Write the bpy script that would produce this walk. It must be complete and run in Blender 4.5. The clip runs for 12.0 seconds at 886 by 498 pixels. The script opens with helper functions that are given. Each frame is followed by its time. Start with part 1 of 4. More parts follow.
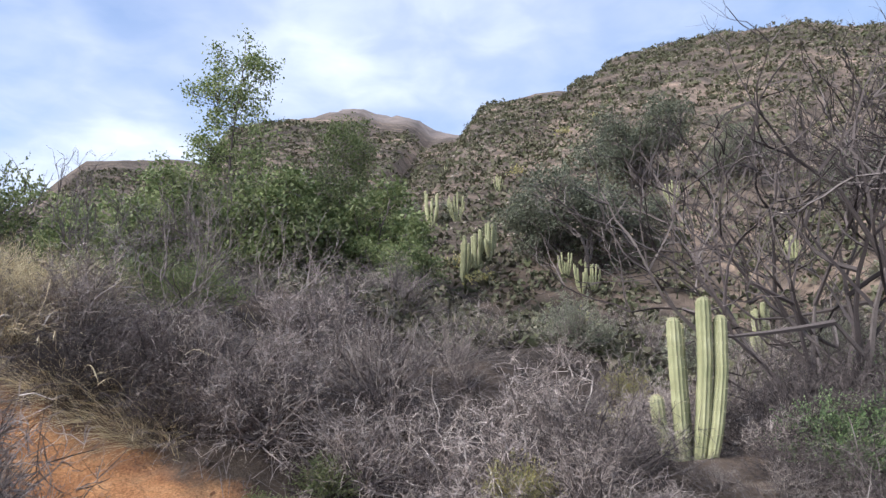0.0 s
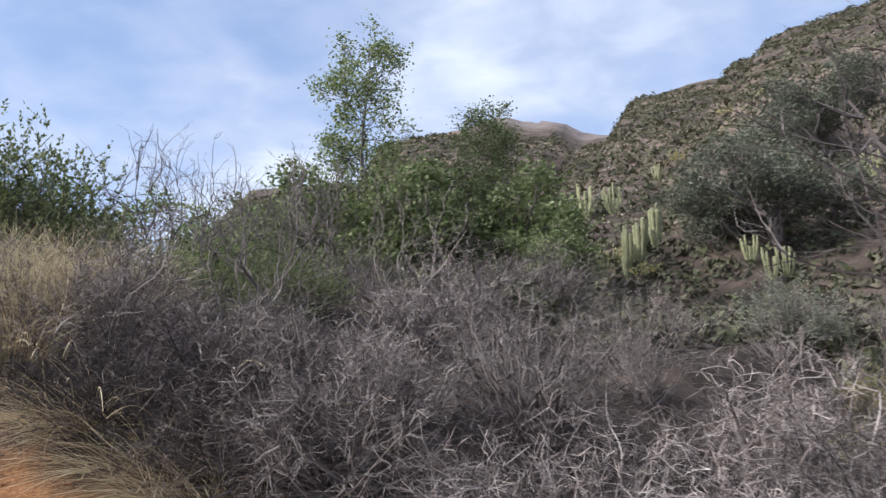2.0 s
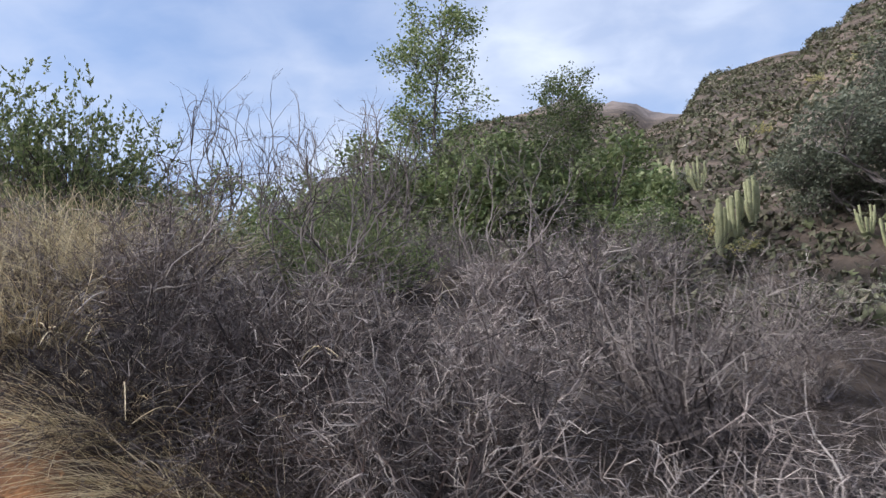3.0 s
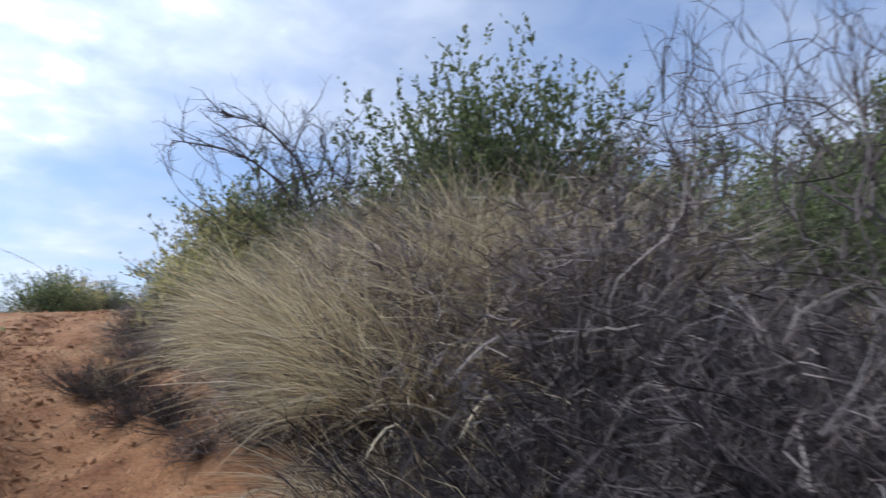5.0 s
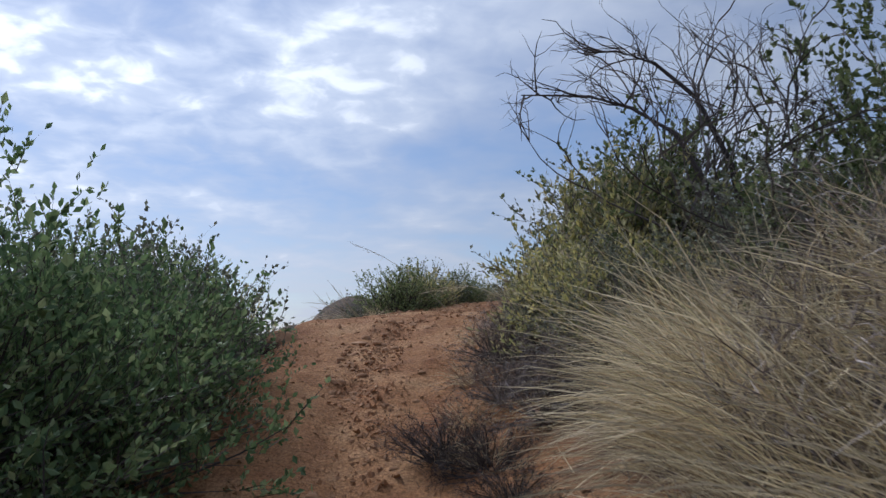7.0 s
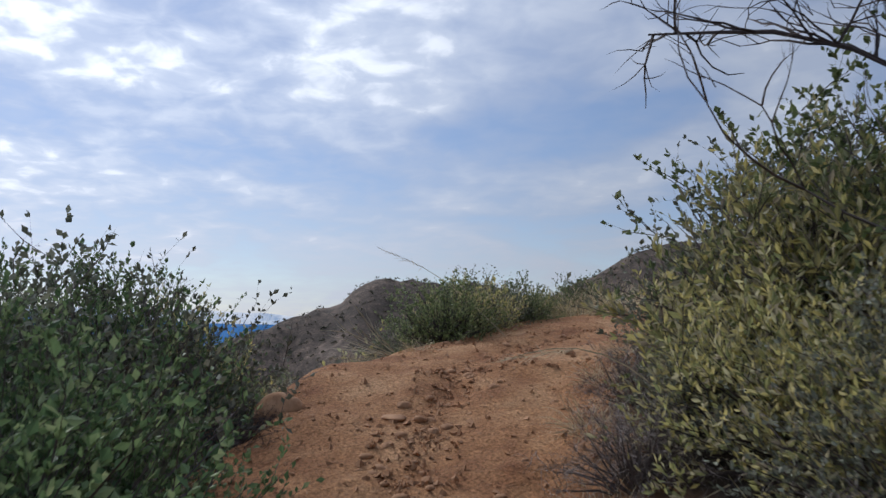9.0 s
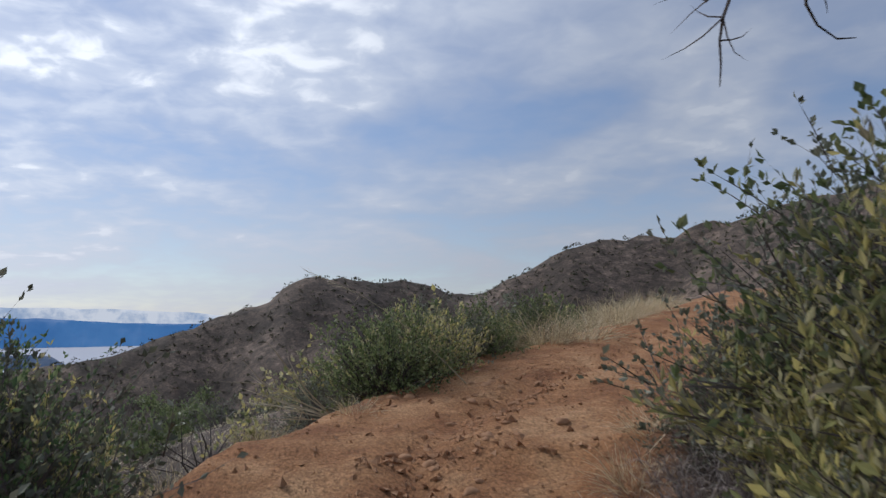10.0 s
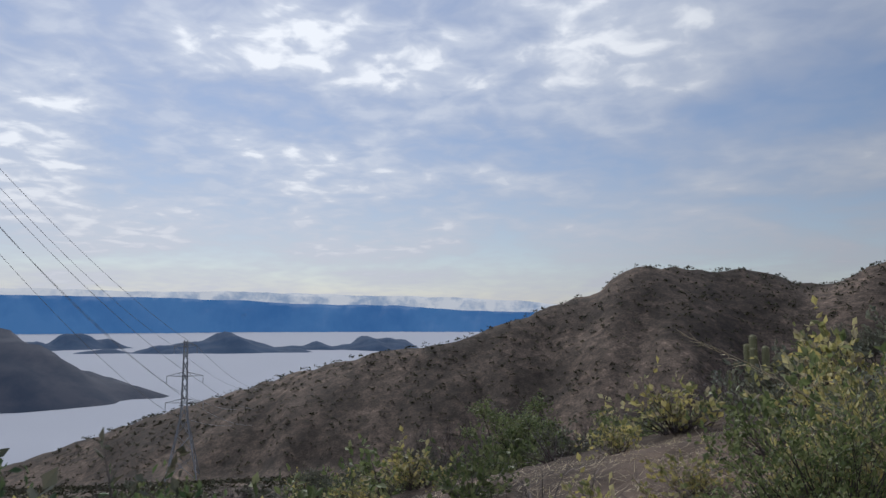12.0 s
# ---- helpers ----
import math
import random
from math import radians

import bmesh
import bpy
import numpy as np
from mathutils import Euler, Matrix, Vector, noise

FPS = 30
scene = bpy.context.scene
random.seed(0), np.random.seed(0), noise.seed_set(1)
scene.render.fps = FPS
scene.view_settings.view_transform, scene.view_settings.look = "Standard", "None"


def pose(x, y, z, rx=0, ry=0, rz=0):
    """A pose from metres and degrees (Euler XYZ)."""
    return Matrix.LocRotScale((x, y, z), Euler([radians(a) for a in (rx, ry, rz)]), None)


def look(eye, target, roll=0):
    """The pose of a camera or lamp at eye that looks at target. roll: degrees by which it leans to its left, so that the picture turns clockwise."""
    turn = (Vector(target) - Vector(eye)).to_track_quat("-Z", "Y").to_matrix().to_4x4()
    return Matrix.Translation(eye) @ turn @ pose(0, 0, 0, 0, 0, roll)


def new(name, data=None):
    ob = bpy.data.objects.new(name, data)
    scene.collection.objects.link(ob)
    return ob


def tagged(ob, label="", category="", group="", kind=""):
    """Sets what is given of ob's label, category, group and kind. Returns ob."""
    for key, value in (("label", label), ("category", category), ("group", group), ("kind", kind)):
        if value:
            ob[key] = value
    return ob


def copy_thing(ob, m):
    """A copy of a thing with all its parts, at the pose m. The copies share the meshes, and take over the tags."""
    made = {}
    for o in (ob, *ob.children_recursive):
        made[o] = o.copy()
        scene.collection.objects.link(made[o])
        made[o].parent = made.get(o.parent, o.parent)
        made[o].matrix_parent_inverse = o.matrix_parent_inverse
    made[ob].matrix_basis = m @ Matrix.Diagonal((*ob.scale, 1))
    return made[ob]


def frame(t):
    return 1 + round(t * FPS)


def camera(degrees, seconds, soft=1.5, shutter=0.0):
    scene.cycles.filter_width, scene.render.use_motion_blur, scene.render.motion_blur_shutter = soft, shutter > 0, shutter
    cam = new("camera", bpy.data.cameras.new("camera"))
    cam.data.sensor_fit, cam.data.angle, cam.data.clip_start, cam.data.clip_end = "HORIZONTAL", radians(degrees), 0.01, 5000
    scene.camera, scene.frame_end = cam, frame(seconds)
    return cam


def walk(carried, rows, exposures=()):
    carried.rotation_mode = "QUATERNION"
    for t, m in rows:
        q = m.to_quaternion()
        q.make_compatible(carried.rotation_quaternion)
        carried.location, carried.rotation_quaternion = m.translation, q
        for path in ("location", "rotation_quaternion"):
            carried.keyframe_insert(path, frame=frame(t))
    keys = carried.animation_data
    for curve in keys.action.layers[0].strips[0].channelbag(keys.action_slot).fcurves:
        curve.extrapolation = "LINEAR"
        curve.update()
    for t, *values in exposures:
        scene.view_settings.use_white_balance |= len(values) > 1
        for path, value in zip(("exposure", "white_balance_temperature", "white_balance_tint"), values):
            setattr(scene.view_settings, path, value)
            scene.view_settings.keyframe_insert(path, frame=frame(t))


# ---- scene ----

# ---------------------------------------------------------------- camera and walk
cam = camera(59.2, 12.0, soft=1.4, shutter=0.22)
PATH = [
    (0.0, pose(0.000, 0.000, 1.500, 100.30, 0.70, 0.00)),
    (0.5, pose(0.077, 0.556, 1.531, 99.71, 2.28, 0.80)),
    (1.0, pose(0.153, 1.229, 1.531, 99.44, 3.32, 2.92)),
    (1.5, pose(0.026, 1.840, 1.549, 100.33, 2.93, 5.59)),
    (2.0, pose(-0.092, 2.456, 1.585, 101.24, 1.93, 11.71)),
    (2.5, pose(-0.364, 3.013, 1.611, 100.66, 1.53, 14.48)),
    (4.5, pose(-1.295, 5.068, 1.962, 99.61, 1.66, 37.92)),
    (5.0, pose(-1.718, 5.382, 2.093, 99.67, -0.32, 52.36)),
    (5.5, pose(-2.227, 5.604, 2.209, 99.50, -0.39, 64.50)),
    (6.0, pose(-2.829, 5.728, 2.342, 97.55, -0.30, 70.95)),
    (6.5, pose(-3.346, 5.865, 2.451, 97.48, -0.45, 73.12)),
    (7.0, pose(-3.880, 5.934, 2.600, 96.80, 0.12, 77.10)),
    (9.0, pose(-6.068, 6.164, 3.106, 95.50, 0.18, 79.22)),
    (9.5, pose(-6.842, 6.242, 3.255, 95.29, 0.63, 75.54)),
    (10.0, pose(-7.551, 6.345, 3.445, 95.28, 0.66, 74.14)),
    (10.5, pose(-8.237, 6.337, 3.665, 95.70, 0.51, 79.95)),
    (11.0, pose(-8.809, 6.260, 3.813, 95.40, -0.31, 89.82)),
    (11.5, pose(-9.373, 6.331, 3.884, 95.05, -0.71, 99.72)),
    (12.0, pose(-9.811, 6.361, 3.955, 94.61, -0.05, 97.97)),
]
walk(cam, PATH, [(0.0, 0.9, 6200, 10), (2.5, 0.7, 6250, 10), (4.5, 0.5, 5800, 10), (5.5, 0.05, 5800, 10), (7.0, -0.35, 5850, 10), (9.5, -0.42, 6050, 10), (12.0, -0.68, 6250, 10)])

# ---------------------------------------------------------------- sky and sun
SUN_AZ, SUN_EL = 118.0, 38.0     # degrees left of +y, degrees up
world = bpy.data.worlds.new("sky")
scene.world = world
world.use_nodes = True
wn, wl = world.node_tree.nodes, world.node_tree.links
wn.clear()


def node(nodes, kind, **inputs):
    n = nodes.new(kind)
    for key, value in inputs.items():
        n.inputs[key.replace("_", " ")].default_value = value
    return n


def ramp(nodes, stops):
    n = nodes.new("ShaderNodeValToRGB")
    while len(n.color_ramp.elements) < len(stops):
        n.color_ramp.elements.new(0.5)
    for e, (p, c) in zip(n.color_ramp.elements, stops):
        e.position = p
        e.color = (c, c, c, 1) if isinstance(c, (int, float)) else (*c, 1)
    return n


sky = wn.new("ShaderNodeTexSky")
sky.sky_type, sky.sun_disc = "NISHITA", False
sky.sun_elevation, sky.sun_rotation = radians(SUN_EL), radians(-SUN_AZ)
sky.altitude, sky.air_density, sky.dust_density, sky.ozone_density = 900, 1.0, 0.8, 2.0
tex = wn.new("ShaderNodeTexCoord")
sep = wn.new("ShaderNodeSeparateXYZ")
wl.new(tex.outputs["Generated"], sep.inputs[0])
lift = wn.new("ShaderNodeMath"); lift.operation = "MAXIMUM"; lift.inputs[1].default_value = 0.0
wl.new(sep.outputs["Z"], lift.inputs[0])
den = wn.new("ShaderNodeMath"); den.operation = "ADD"; den.inputs[1].default_value = 0.16
wl.new(lift.outputs[0], den.inputs[0])
px = wn.new("ShaderNodeMath"); px.operation = "DIVIDE"
py = wn.new("ShaderNodeMath"); py.operation = "DIVIDE"
wl.new(sep.outputs["X"], px.inputs[0]); wl.new(den.outputs[0], px.inputs[1])
wl.new(sep.outputs["Y"], py.inputs[0]); wl.new(den.outputs[0], py.inputs[1])
deck = wn.new("ShaderNodeCombineXYZ")
wl.new(px.outputs[0], deck.inputs[0]); wl.new(py.outputs[0], deck.inputs[1])
n1 = node(wn, "ShaderNodeTexNoise", Scale=1.2, Detail=3.0, Roughness=0.45, Distortion=0.4)
n2 = node(wn, "ShaderNodeTexNoise", Scale=7.5, Detail=4.0, Roughness=0.5, Distortion=0.3)
wl.new(deck.outputs[0], n1.inputs["Vector"]); wl.new(deck.outputs[0], n2.inputs["Vector"])
r1 = ramp(wn, [(0.36, 0.0), (0.62, 1.0)])
r2 = ramp(wn, [(0.36, 0.0), (0.66, 1.0)])
wl.new(n1.outputs["Fac"], r1.inputs[0]); wl.new(n2.outputs["Fac"], r2.inputs[0])
both = wn.new("ShaderNodeMath"); both.operation = "MULTIPLY_ADD"
wl.new(r2.outputs[0], both.inputs[0])
half = wn.new("ShaderNodeMath"); half.operation = "MULTIPLY"; half.inputs[1].default_value = 0.66
wl.new(r1.outputs[0], half.inputs[0]); wl.new(half.outputs[0], both.inputs[2])
both.use_clamp = True
cover = ramp(wn, [(0.0, 0.42), (0.9, 0.97)])
wl.new(both.outputs[0], cover.inputs[0])
tone = ramp(wn, [(0.0, (0.34, 0.42, 0.62)), (0.45, (0.45, 0.50, 0.63)), (0.8, (0.58, 0.62, 0.71)), (1.0, (0.84, 0.86, 0.90))])
wl.new(both.outputs[0], tone.inputs[0])
bg_sky = node(wn, "ShaderNodeBackground", Strength=0.115)
wl.new(sky.outputs[0], bg_sky.inputs["Color"])
bg_cloud = node(wn, "ShaderNodeBackground", Strength=1.0)
# the cloud deck is brighter towards the sun behind it
toward = wn.new("ShaderNodeVectorMath"); toward.operation = "DOT_PRODUCT"
toward.inputs[1].default_value = (-math.sin(radians(SUN_AZ)) * math.cos(radians(SUN_EL)), math.cos(radians(SUN_AZ)) * math.cos(radians(SUN_EL)), math.sin(radians(SUN_EL)))
wl.new(tex.outputs["Generated"], toward.inputs[0])
cells = wn.new("ShaderNodeMapRange")
cells.inputs["From Min"].default_value, cells.inputs["From Max"].default_value = 0.72, 0.95
cells.inputs["To Min"].default_value, cells.inputs["To Max"].default_value = 0.2, 0.55
wl.new(toward.outputs["Value"], cells.inputs["Value"]); wl.new(cells.outputs[0], both.inputs[1])
glare = wn.new("ShaderNodeMapRange")
glare.inputs["From Min"].default_value, glare.inputs["From Max"].default_value = 0.5, 1.0
glare.inputs["To Min"].default_value, glare.inputs["To Max"].default_value = 1.0, 1.75
glare.interpolation_type = "SMOOTHSTEP"
wl.new(toward.outputs["Value"], glare.inputs["Value"])
wl.new(glare.outputs[0], bg_cloud.inputs["Strength"])
low = wn.new("ShaderNodeMapRange")
low.inputs["From Min"].default_value, low.inputs["From Max"].default_value = 0.02, 0.22
low.inputs["To Min"].default_value, low.inputs["To Max"].default_value = 0.75, 0.0
low.interpolation_type = "SMOOTHSTEP"
wl.new(sep.outputs["Z"], low.inputs["Value"])
veil = wn.new("ShaderNodeMix"); veil.data_type = "RGBA"
veil.inputs[7].default_value = (0.58, 0.59, 0.65, 1)
wl.new(low.outputs[0], veil.inputs[0]); wl.new(tone.outputs[0], veil.inputs[6])
wl.new(veil.outputs[2], bg_cloud.inputs["Color"])
mixw = wn.new("ShaderNodeMixShader")
wl.new(cover.outputs[0], mixw.inputs[0]); wl.new(bg_sky.outputs[0], mixw.inputs[1]); wl.new(bg_cloud.outputs[0], mixw.inputs[2])
outw = wn.new("ShaderNodeOutputWorld")
wl.new(mixw.outputs[0], outw.inputs["Surface"])

sun = new("sun", bpy.data.lights.new("sun", "SUN"))
sun.data.energy, sun.data.angle, sun.data.color = 3.3, radians(25), (1.0, 0.96, 0.92)
sa, se = radians(SUN_AZ), radians(SUN_EL)
sun.matrix_world = look((-30 * math.sin(sa) * math.cos(se), 30 * math.cos(sa) * math.cos(se), 30 * math.sin(se) + 5), (0, 0, 5))

# ---------------------------------------------------------------- materials


def material(name, rough=0.9):
    m = bpy.data.materials.new(name)
    m.use_nodes = True
    b = m.node_tree.nodes["Principled BSDF"]
    b.inputs["Roughness"].default_value = rough
    b.inputs["Specular IOR Level"].default_value = 0.25
    return m, m.node_tree.nodes, m.node_tree.links, b


def mix_rgb(nodes, links, fac, a, b, mode="MIX"):
    n = nodes.new("ShaderNodeMix")
    n.data_type, n.blend_type = "RGBA", mode
    for sock, v in ((n.inputs[0], fac), (n.inputs[6], a), (n.inputs[7], b)):
        if isinstance(v, (int, float)):
            sock.default_value = v
        elif isinstance(v, tuple):
            sock.default_value = (*v, 1)
        else:
            links.new(v, sock)
    return n.outputs[2]


def plant_material(name, colours, rough=0.75, grain=40.0, spread=0.35, through_light=0.0):
    """Colours run from island to island; each plant shifts a little as a whole."""
    m, n, l, b = material(name, rough)
    geo = n.new("ShaderNodeNewGeometry")
    info = n.new("ShaderNodeObjectInfo")
    r = ramp(n, [(i / (len(colours) - 1), c) for i, c in enumerate(colours)])
    l.new(geo.outputs["Random Per Island"], r.inputs[0])
    co = n.new("ShaderNodeTexCoord")
    tx = node(n, "ShaderNodeTexNoise", Scale=grain, Detail=3.0)
    l.new(co.outputs["Object"], tx.inputs["Vector"])
    shade = n.new("ShaderNodeMapRange")
    shade.inputs["To Min"].default_value, shade.inputs["To Max"].default_value = 0.65, 1.35
    l.new(tx.outputs["Fac"], shade.inputs["Value"])
    hsv = n.new("ShaderNodeHueSaturation")
    l.new(r.outputs[0], hsv.inputs["Color"])
    v = n.new("ShaderNodeMapRange")
    v.inputs["To Min"].default_value, v.inputs["To Max"].default_value = 1 - spread, 1 + spread
    l.new(info.outputs["Random"], v.inputs["Value"])
    mul = n.new("ShaderNodeMath"); mul.operation = "MULTIPLY"
    l.new(v.outputs[0], mul.inputs[0]); l.new(shade.outputs[0], mul.inputs[1])
    l.new(mul.outputs[0], hsv.inputs["Value"])
    l.new(hsv.outputs[0], b.inputs["Base Color"])
    if through_light:
        tr = n.new("ShaderNodeBsdfTranslucent")
        l.new(hsv.outputs[0], tr.inputs["Color"])
        mx = n.new("ShaderNodeMixShader")
        mx.inputs[0].default_value = through_light
        l.new(b.outputs[0], mx.inputs[1]); l.new(tr.outputs[0], mx.inputs[2])
        l.new(mx.outputs[0], n["Material Output"].inputs["Surface"])
    return m


M_TWIG = plant_material("dry_twigs", [(0.075, 0.058, 0.052), (0.15, 0.119, 0.106), (0.27, 0.222, 0.198), (0.41, 0.355, 0.315), (0.13, 0.10, 0.095)], 0.85, 40, 0.45)
M_TWIG_DARK = plant_material("dark_twigs", [(0.035, 0.028, 0.027), (0.075, 0.06, 0.057), (0.15, 0.125, 0.115)], 0.85)
M_BARK = plant_material("grey_bark", [(0.085, 0.068, 0.062), (0.14, 0.115, 0.105), (0.2, 0.17, 0.16)], 0.9, 25)
M_STRAW = plant_material("straw", [(0.15, 0.11, 0.07), (0.48, 0.38, 0.22), (0.80, 0.69, 0.47), (0.52, 0.44, 0.23)], 0.5, 30, 0.2, 0.4)
M_PALE_WOOD = plant_material("weathered_wood", [(0.24, 0.20, 0.18), (0.40, 0.35, 0.31)], 0.85, 30, 0.25)
M_STALK = plant_material("pale_stalks", [(0.5, 0.40, 0.24), (0.68, 0.57, 0.38)], 0.6)
M_LEAF = plant_material("leaf_green", [(0.085, 0.115, 0.045), (0.14, 0.18, 0.07), (0.215, 0.25, 0.105), (0.31, 0.33, 0.165)], 0.5, 12, 0.25, 0.35)
M_LEAF_DARK = plant_material("leaf_dark", [(0.065, 0.11, 0.05), (0.12, 0.185, 0.08), (0.185, 0.26, 0.11), (0.29, 0.34, 0.17)], 0.6, 12, 0.2, 0.35)
M_LEAF_YELLOW = plant_material("leaf_yellow", [(0.20, 0.22, 0.10), (0.36, 0.35, 0.14), (0.56, 0.47, 0.17), (0.46, 0.43, 0.25), (0.30, 0.25, 0.18)], 0.5, 12, 0.2, 0.5)
M_LEAF_TREE = plant_material("leaf_evergreen", [(0.07, 0.08, 0.055), (0.13, 0.14, 0.095), (0.21, 0.215, 0.15)], 0.55, 8, 0.2, 0.3)
M_LEAF_GREY = plant_material("leaf_grey", [(0.12, 0.13, 0.09), (0.21, 0.22, 0.155), (0.33, 0.33, 0.24)], 0.7, 12, 0.25, 0.2)
M_SCRUB = plant_material("hill_scrub", [(0.06, 0.066, 0.036), (0.10, 0.10, 0.06), (0.15, 0.13, 0.09), (0.11, 0.122, 0.055)], 0.85, 0.3, 0.0)


def cactus_material():
    m, n, l, b = material("cactus_skin", 0.6)
    co = n.new("ShaderNodeTexCoord")
    big = node(n, "ShaderNodeTexNoise", Scale=5.0, Detail=4.0)
    l.new(co.outputs["Object"], big.inputs["Vector"])
    r = ramp(n, [(0.3, (0.21, 0.215, 0.11)), (0.55, (0.31, 0.305, 0.165)), (0.75, (0.40, 0.385, 0.23))])
    l.new(big.outputs["Fac"], r.inputs[0])
    l.new(r.outputs[0], b.inputs["Base Color"])
    return m


M_CACTUS = cactus_material()
M_SPINE = plant_material("cactus_spine", [(0.42, 0.36, 0.22), (0.6, 0.52, 0.36)], 0.7)


def ground_material():
    m, n, l, b = material("hillside_soil", 0.95)
    pos = n.new("ShaderNodeNewGeometry")
    soil = n.new("ShaderNodeAttribute"); soil.attribute_name = "soil"
    rock = n.new("ShaderNodeAttribute"); rock.attribute_name = "rock"

    def noise_at(scale, detail=6.0, rough=0.6):
        t = node(n, "ShaderNodeTexNoise", Scale=scale, Detail=detail, Roughness=rough)
        l.new(pos.outputs["Position"], t.inputs["Vector"])
        return t.outputs["Fac"]

    orange = ramp(n, [(0.3, (0.25, 0.105, 0.045)), (0.5, (0.40, 0.195, 0.085)), (0.7, (0.54, 0.31, 0.155))])
    l.new(noise_at(2.2), orange.inputs[0])
    grit = ramp(n, [(0.35, 0.5), (0.65, 1.3)])
    l.new(noise_at(55.0, 5.0, 0.7), grit.inputs[0])
    path = mix_rgb(n, l, 1.0, orange.outputs[0], grit.outputs[0], "MULTIPLY")
    scrub = ramp(n, [(0.30, (0.045, 0.036, 0.026)), (0.45, (0.088, 0.066, 0.05)), (0.57, (0.15, 0.11, 0.083)), (0.70, (0.28, 0.20, 0.145))])
    l.new(noise_at(0.16, 8.0, 0.72), scrub.inputs[0])
    tuft = ramp(n, [(0.38, 0.45), (0.55, 1.1), (0.7, 1.5)])
    l.new(noise_at(0.9, 6.0, 0.7), tuft.inputs[0])
    hill = mix_rgb(n, l, 0.85, scrub.outputs[0], tuft.outputs[0], "MULTIPLY")
    wooded = ramp(n, [(0.40, 0.5), (0.52, 0.95), (0.62, 1.35)])
    l.new(noise_at(0.022, 5.0, 0.6), wooded.inputs[0])
    hill = mix_rgb(n, l, 0.9, hill, wooded.outputs[0], "MULTIPLY")
    stone = ramp(n, [(0.35, (0.13, 0.11, 0.10)), (0.55, (0.24, 0.195, 0.175)), (0.7, (0.33, 0.27, 0.23))])
    l.new(noise_at(0.07, 9.0, 0.75), stone.inputs[0])
    far = mix_rgb(n, l, rock.outputs["Fac"], hill, stone.outputs[0])
    col = mix_rgb(n, l, soil.outputs["Fac"], far, path)
    l.new(col, b.inputs["Base Color"])
    bump = n.new("ShaderNodeBump")
    bump.inputs["Strength"].default_value, bump.inputs["Distance"].default_value = 0.8, 0.08
    l.new(noise_at(9.0, 8.0, 0.7), bump.inputs["Height"])
    l.new(bump.outputs[0], b.inputs["Normal"])
    return m


M_GROUND = ground_material()


def stone_material(name, a, c):
    m, n, l, b = material(name, 0.9)
    co = n.new("ShaderNodeTexCoord")
    t = node(n, "ShaderNodeTexNoise", Scale=6.0, Detail=7.0, Roughness=0.65)
    l.new(co.outputs["Object"], t.inputs["Vector"])
    r = ramp(n, [(0.35, a), (0.65, c)])
    l.new(t.outputs["Fac"], r.inputs[0]); l.new(r.outputs[0], b.inputs["Base Color"])
    bump = n.new("ShaderNodeBump"); bump.inputs["Strength"].default_value = 0.5
    bump.inputs["Distance"].default_value = 0.02
    l.new(t.outputs["Fac"], bump.inputs["Height"]); l.new(bump.outputs[0], b.inputs["Normal"])
    return m


M_STONE = stone_material("orange_stone", (0.27, 0.135, 0.065), (0.52, 0.30, 0.165))
M_PALE = stone_material("pale_stone", (0.20, 0.17, 0.135), (0.36, 0.31, 0.25))
M_STEEL, _n, _l, _b = material("galvanised_steel", 0.5)
_b.inputs["Base Color"].default_value, _b.inputs["Metallic"].default_value = (0.42, 0.44, 0.46, 1), 0.6


def haze_glow_material(name, low, high, scale, glow):
    """Mountains kilometres away: the haze of blue air is painted in as glow."""
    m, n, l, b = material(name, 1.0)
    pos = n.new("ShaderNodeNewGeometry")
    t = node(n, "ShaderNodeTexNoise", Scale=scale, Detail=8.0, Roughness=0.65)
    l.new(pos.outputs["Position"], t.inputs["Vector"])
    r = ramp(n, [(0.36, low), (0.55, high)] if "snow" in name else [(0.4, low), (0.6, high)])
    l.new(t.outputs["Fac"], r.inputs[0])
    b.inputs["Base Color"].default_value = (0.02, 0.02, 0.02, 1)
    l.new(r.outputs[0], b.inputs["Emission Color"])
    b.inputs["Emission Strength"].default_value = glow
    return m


# the air's blue haze is part of these colours, which glow by themselves
M_FAR = haze_glow_material("blue_haze_glow", (0.05, 0.165, 0.42), (0.075, 0.21, 0.48), 0.002, 1.0)
M_SNOW = haze_glow_material("snow_haze_glow", (0.36, 0.47, 0.66), (0.76, 0.80, 0.88), 0.006, 1.0)
M_ISLE = haze_glow_material("hill_haze_glow", (0.045, 0.08, 0.155), (0.065, 0.105, 0.19), 0.01, 1.0)
M_NEAR_HILL = haze_glow_material("dim_haze_glow", (0.028, 0.042, 0.078), (0.055, 0.065, 0.10), 0.02, 1.0)
M_FOG, _n, _l, _b = material("fog_top", 1.0)
_b.inputs["Base Color"].default_value = (0.44, 0.46, 0.51, 1)

# ---------------------------------------------------------------- the lie of the land
TRAIL = np.array([(0.4, -14, -0.3), (0.1, -4, -0.05), (-0.1, 0, 0.0), (-0.2, 2, 0.05), (-0.7, 3.4, 0.12), (-1.4, 4.4, 0.32),
                  (-2.5, 5.05, 0.66), (-3.9, 5.45, 1.06), (-6.1, 5.95, 1.58), (-7.7, 6.25, 1.93), (-9.6, 6.5, 2.42),
                  (-11.4, 7.2, 2.82), (-13.3, 9.0, 3.1), (-16, 11.5, 3.35), (-20, 15.5, 3.80), (-32, 25, 4.5)])
WIDTH = np.array([0.6, 0.6, 0.6, 0.6, 0.6, 0.55, 0.45, 0.42, 0.45, 0.58, 0.75, 0.85, 0.9, 0.7, 0.6, 0.6])
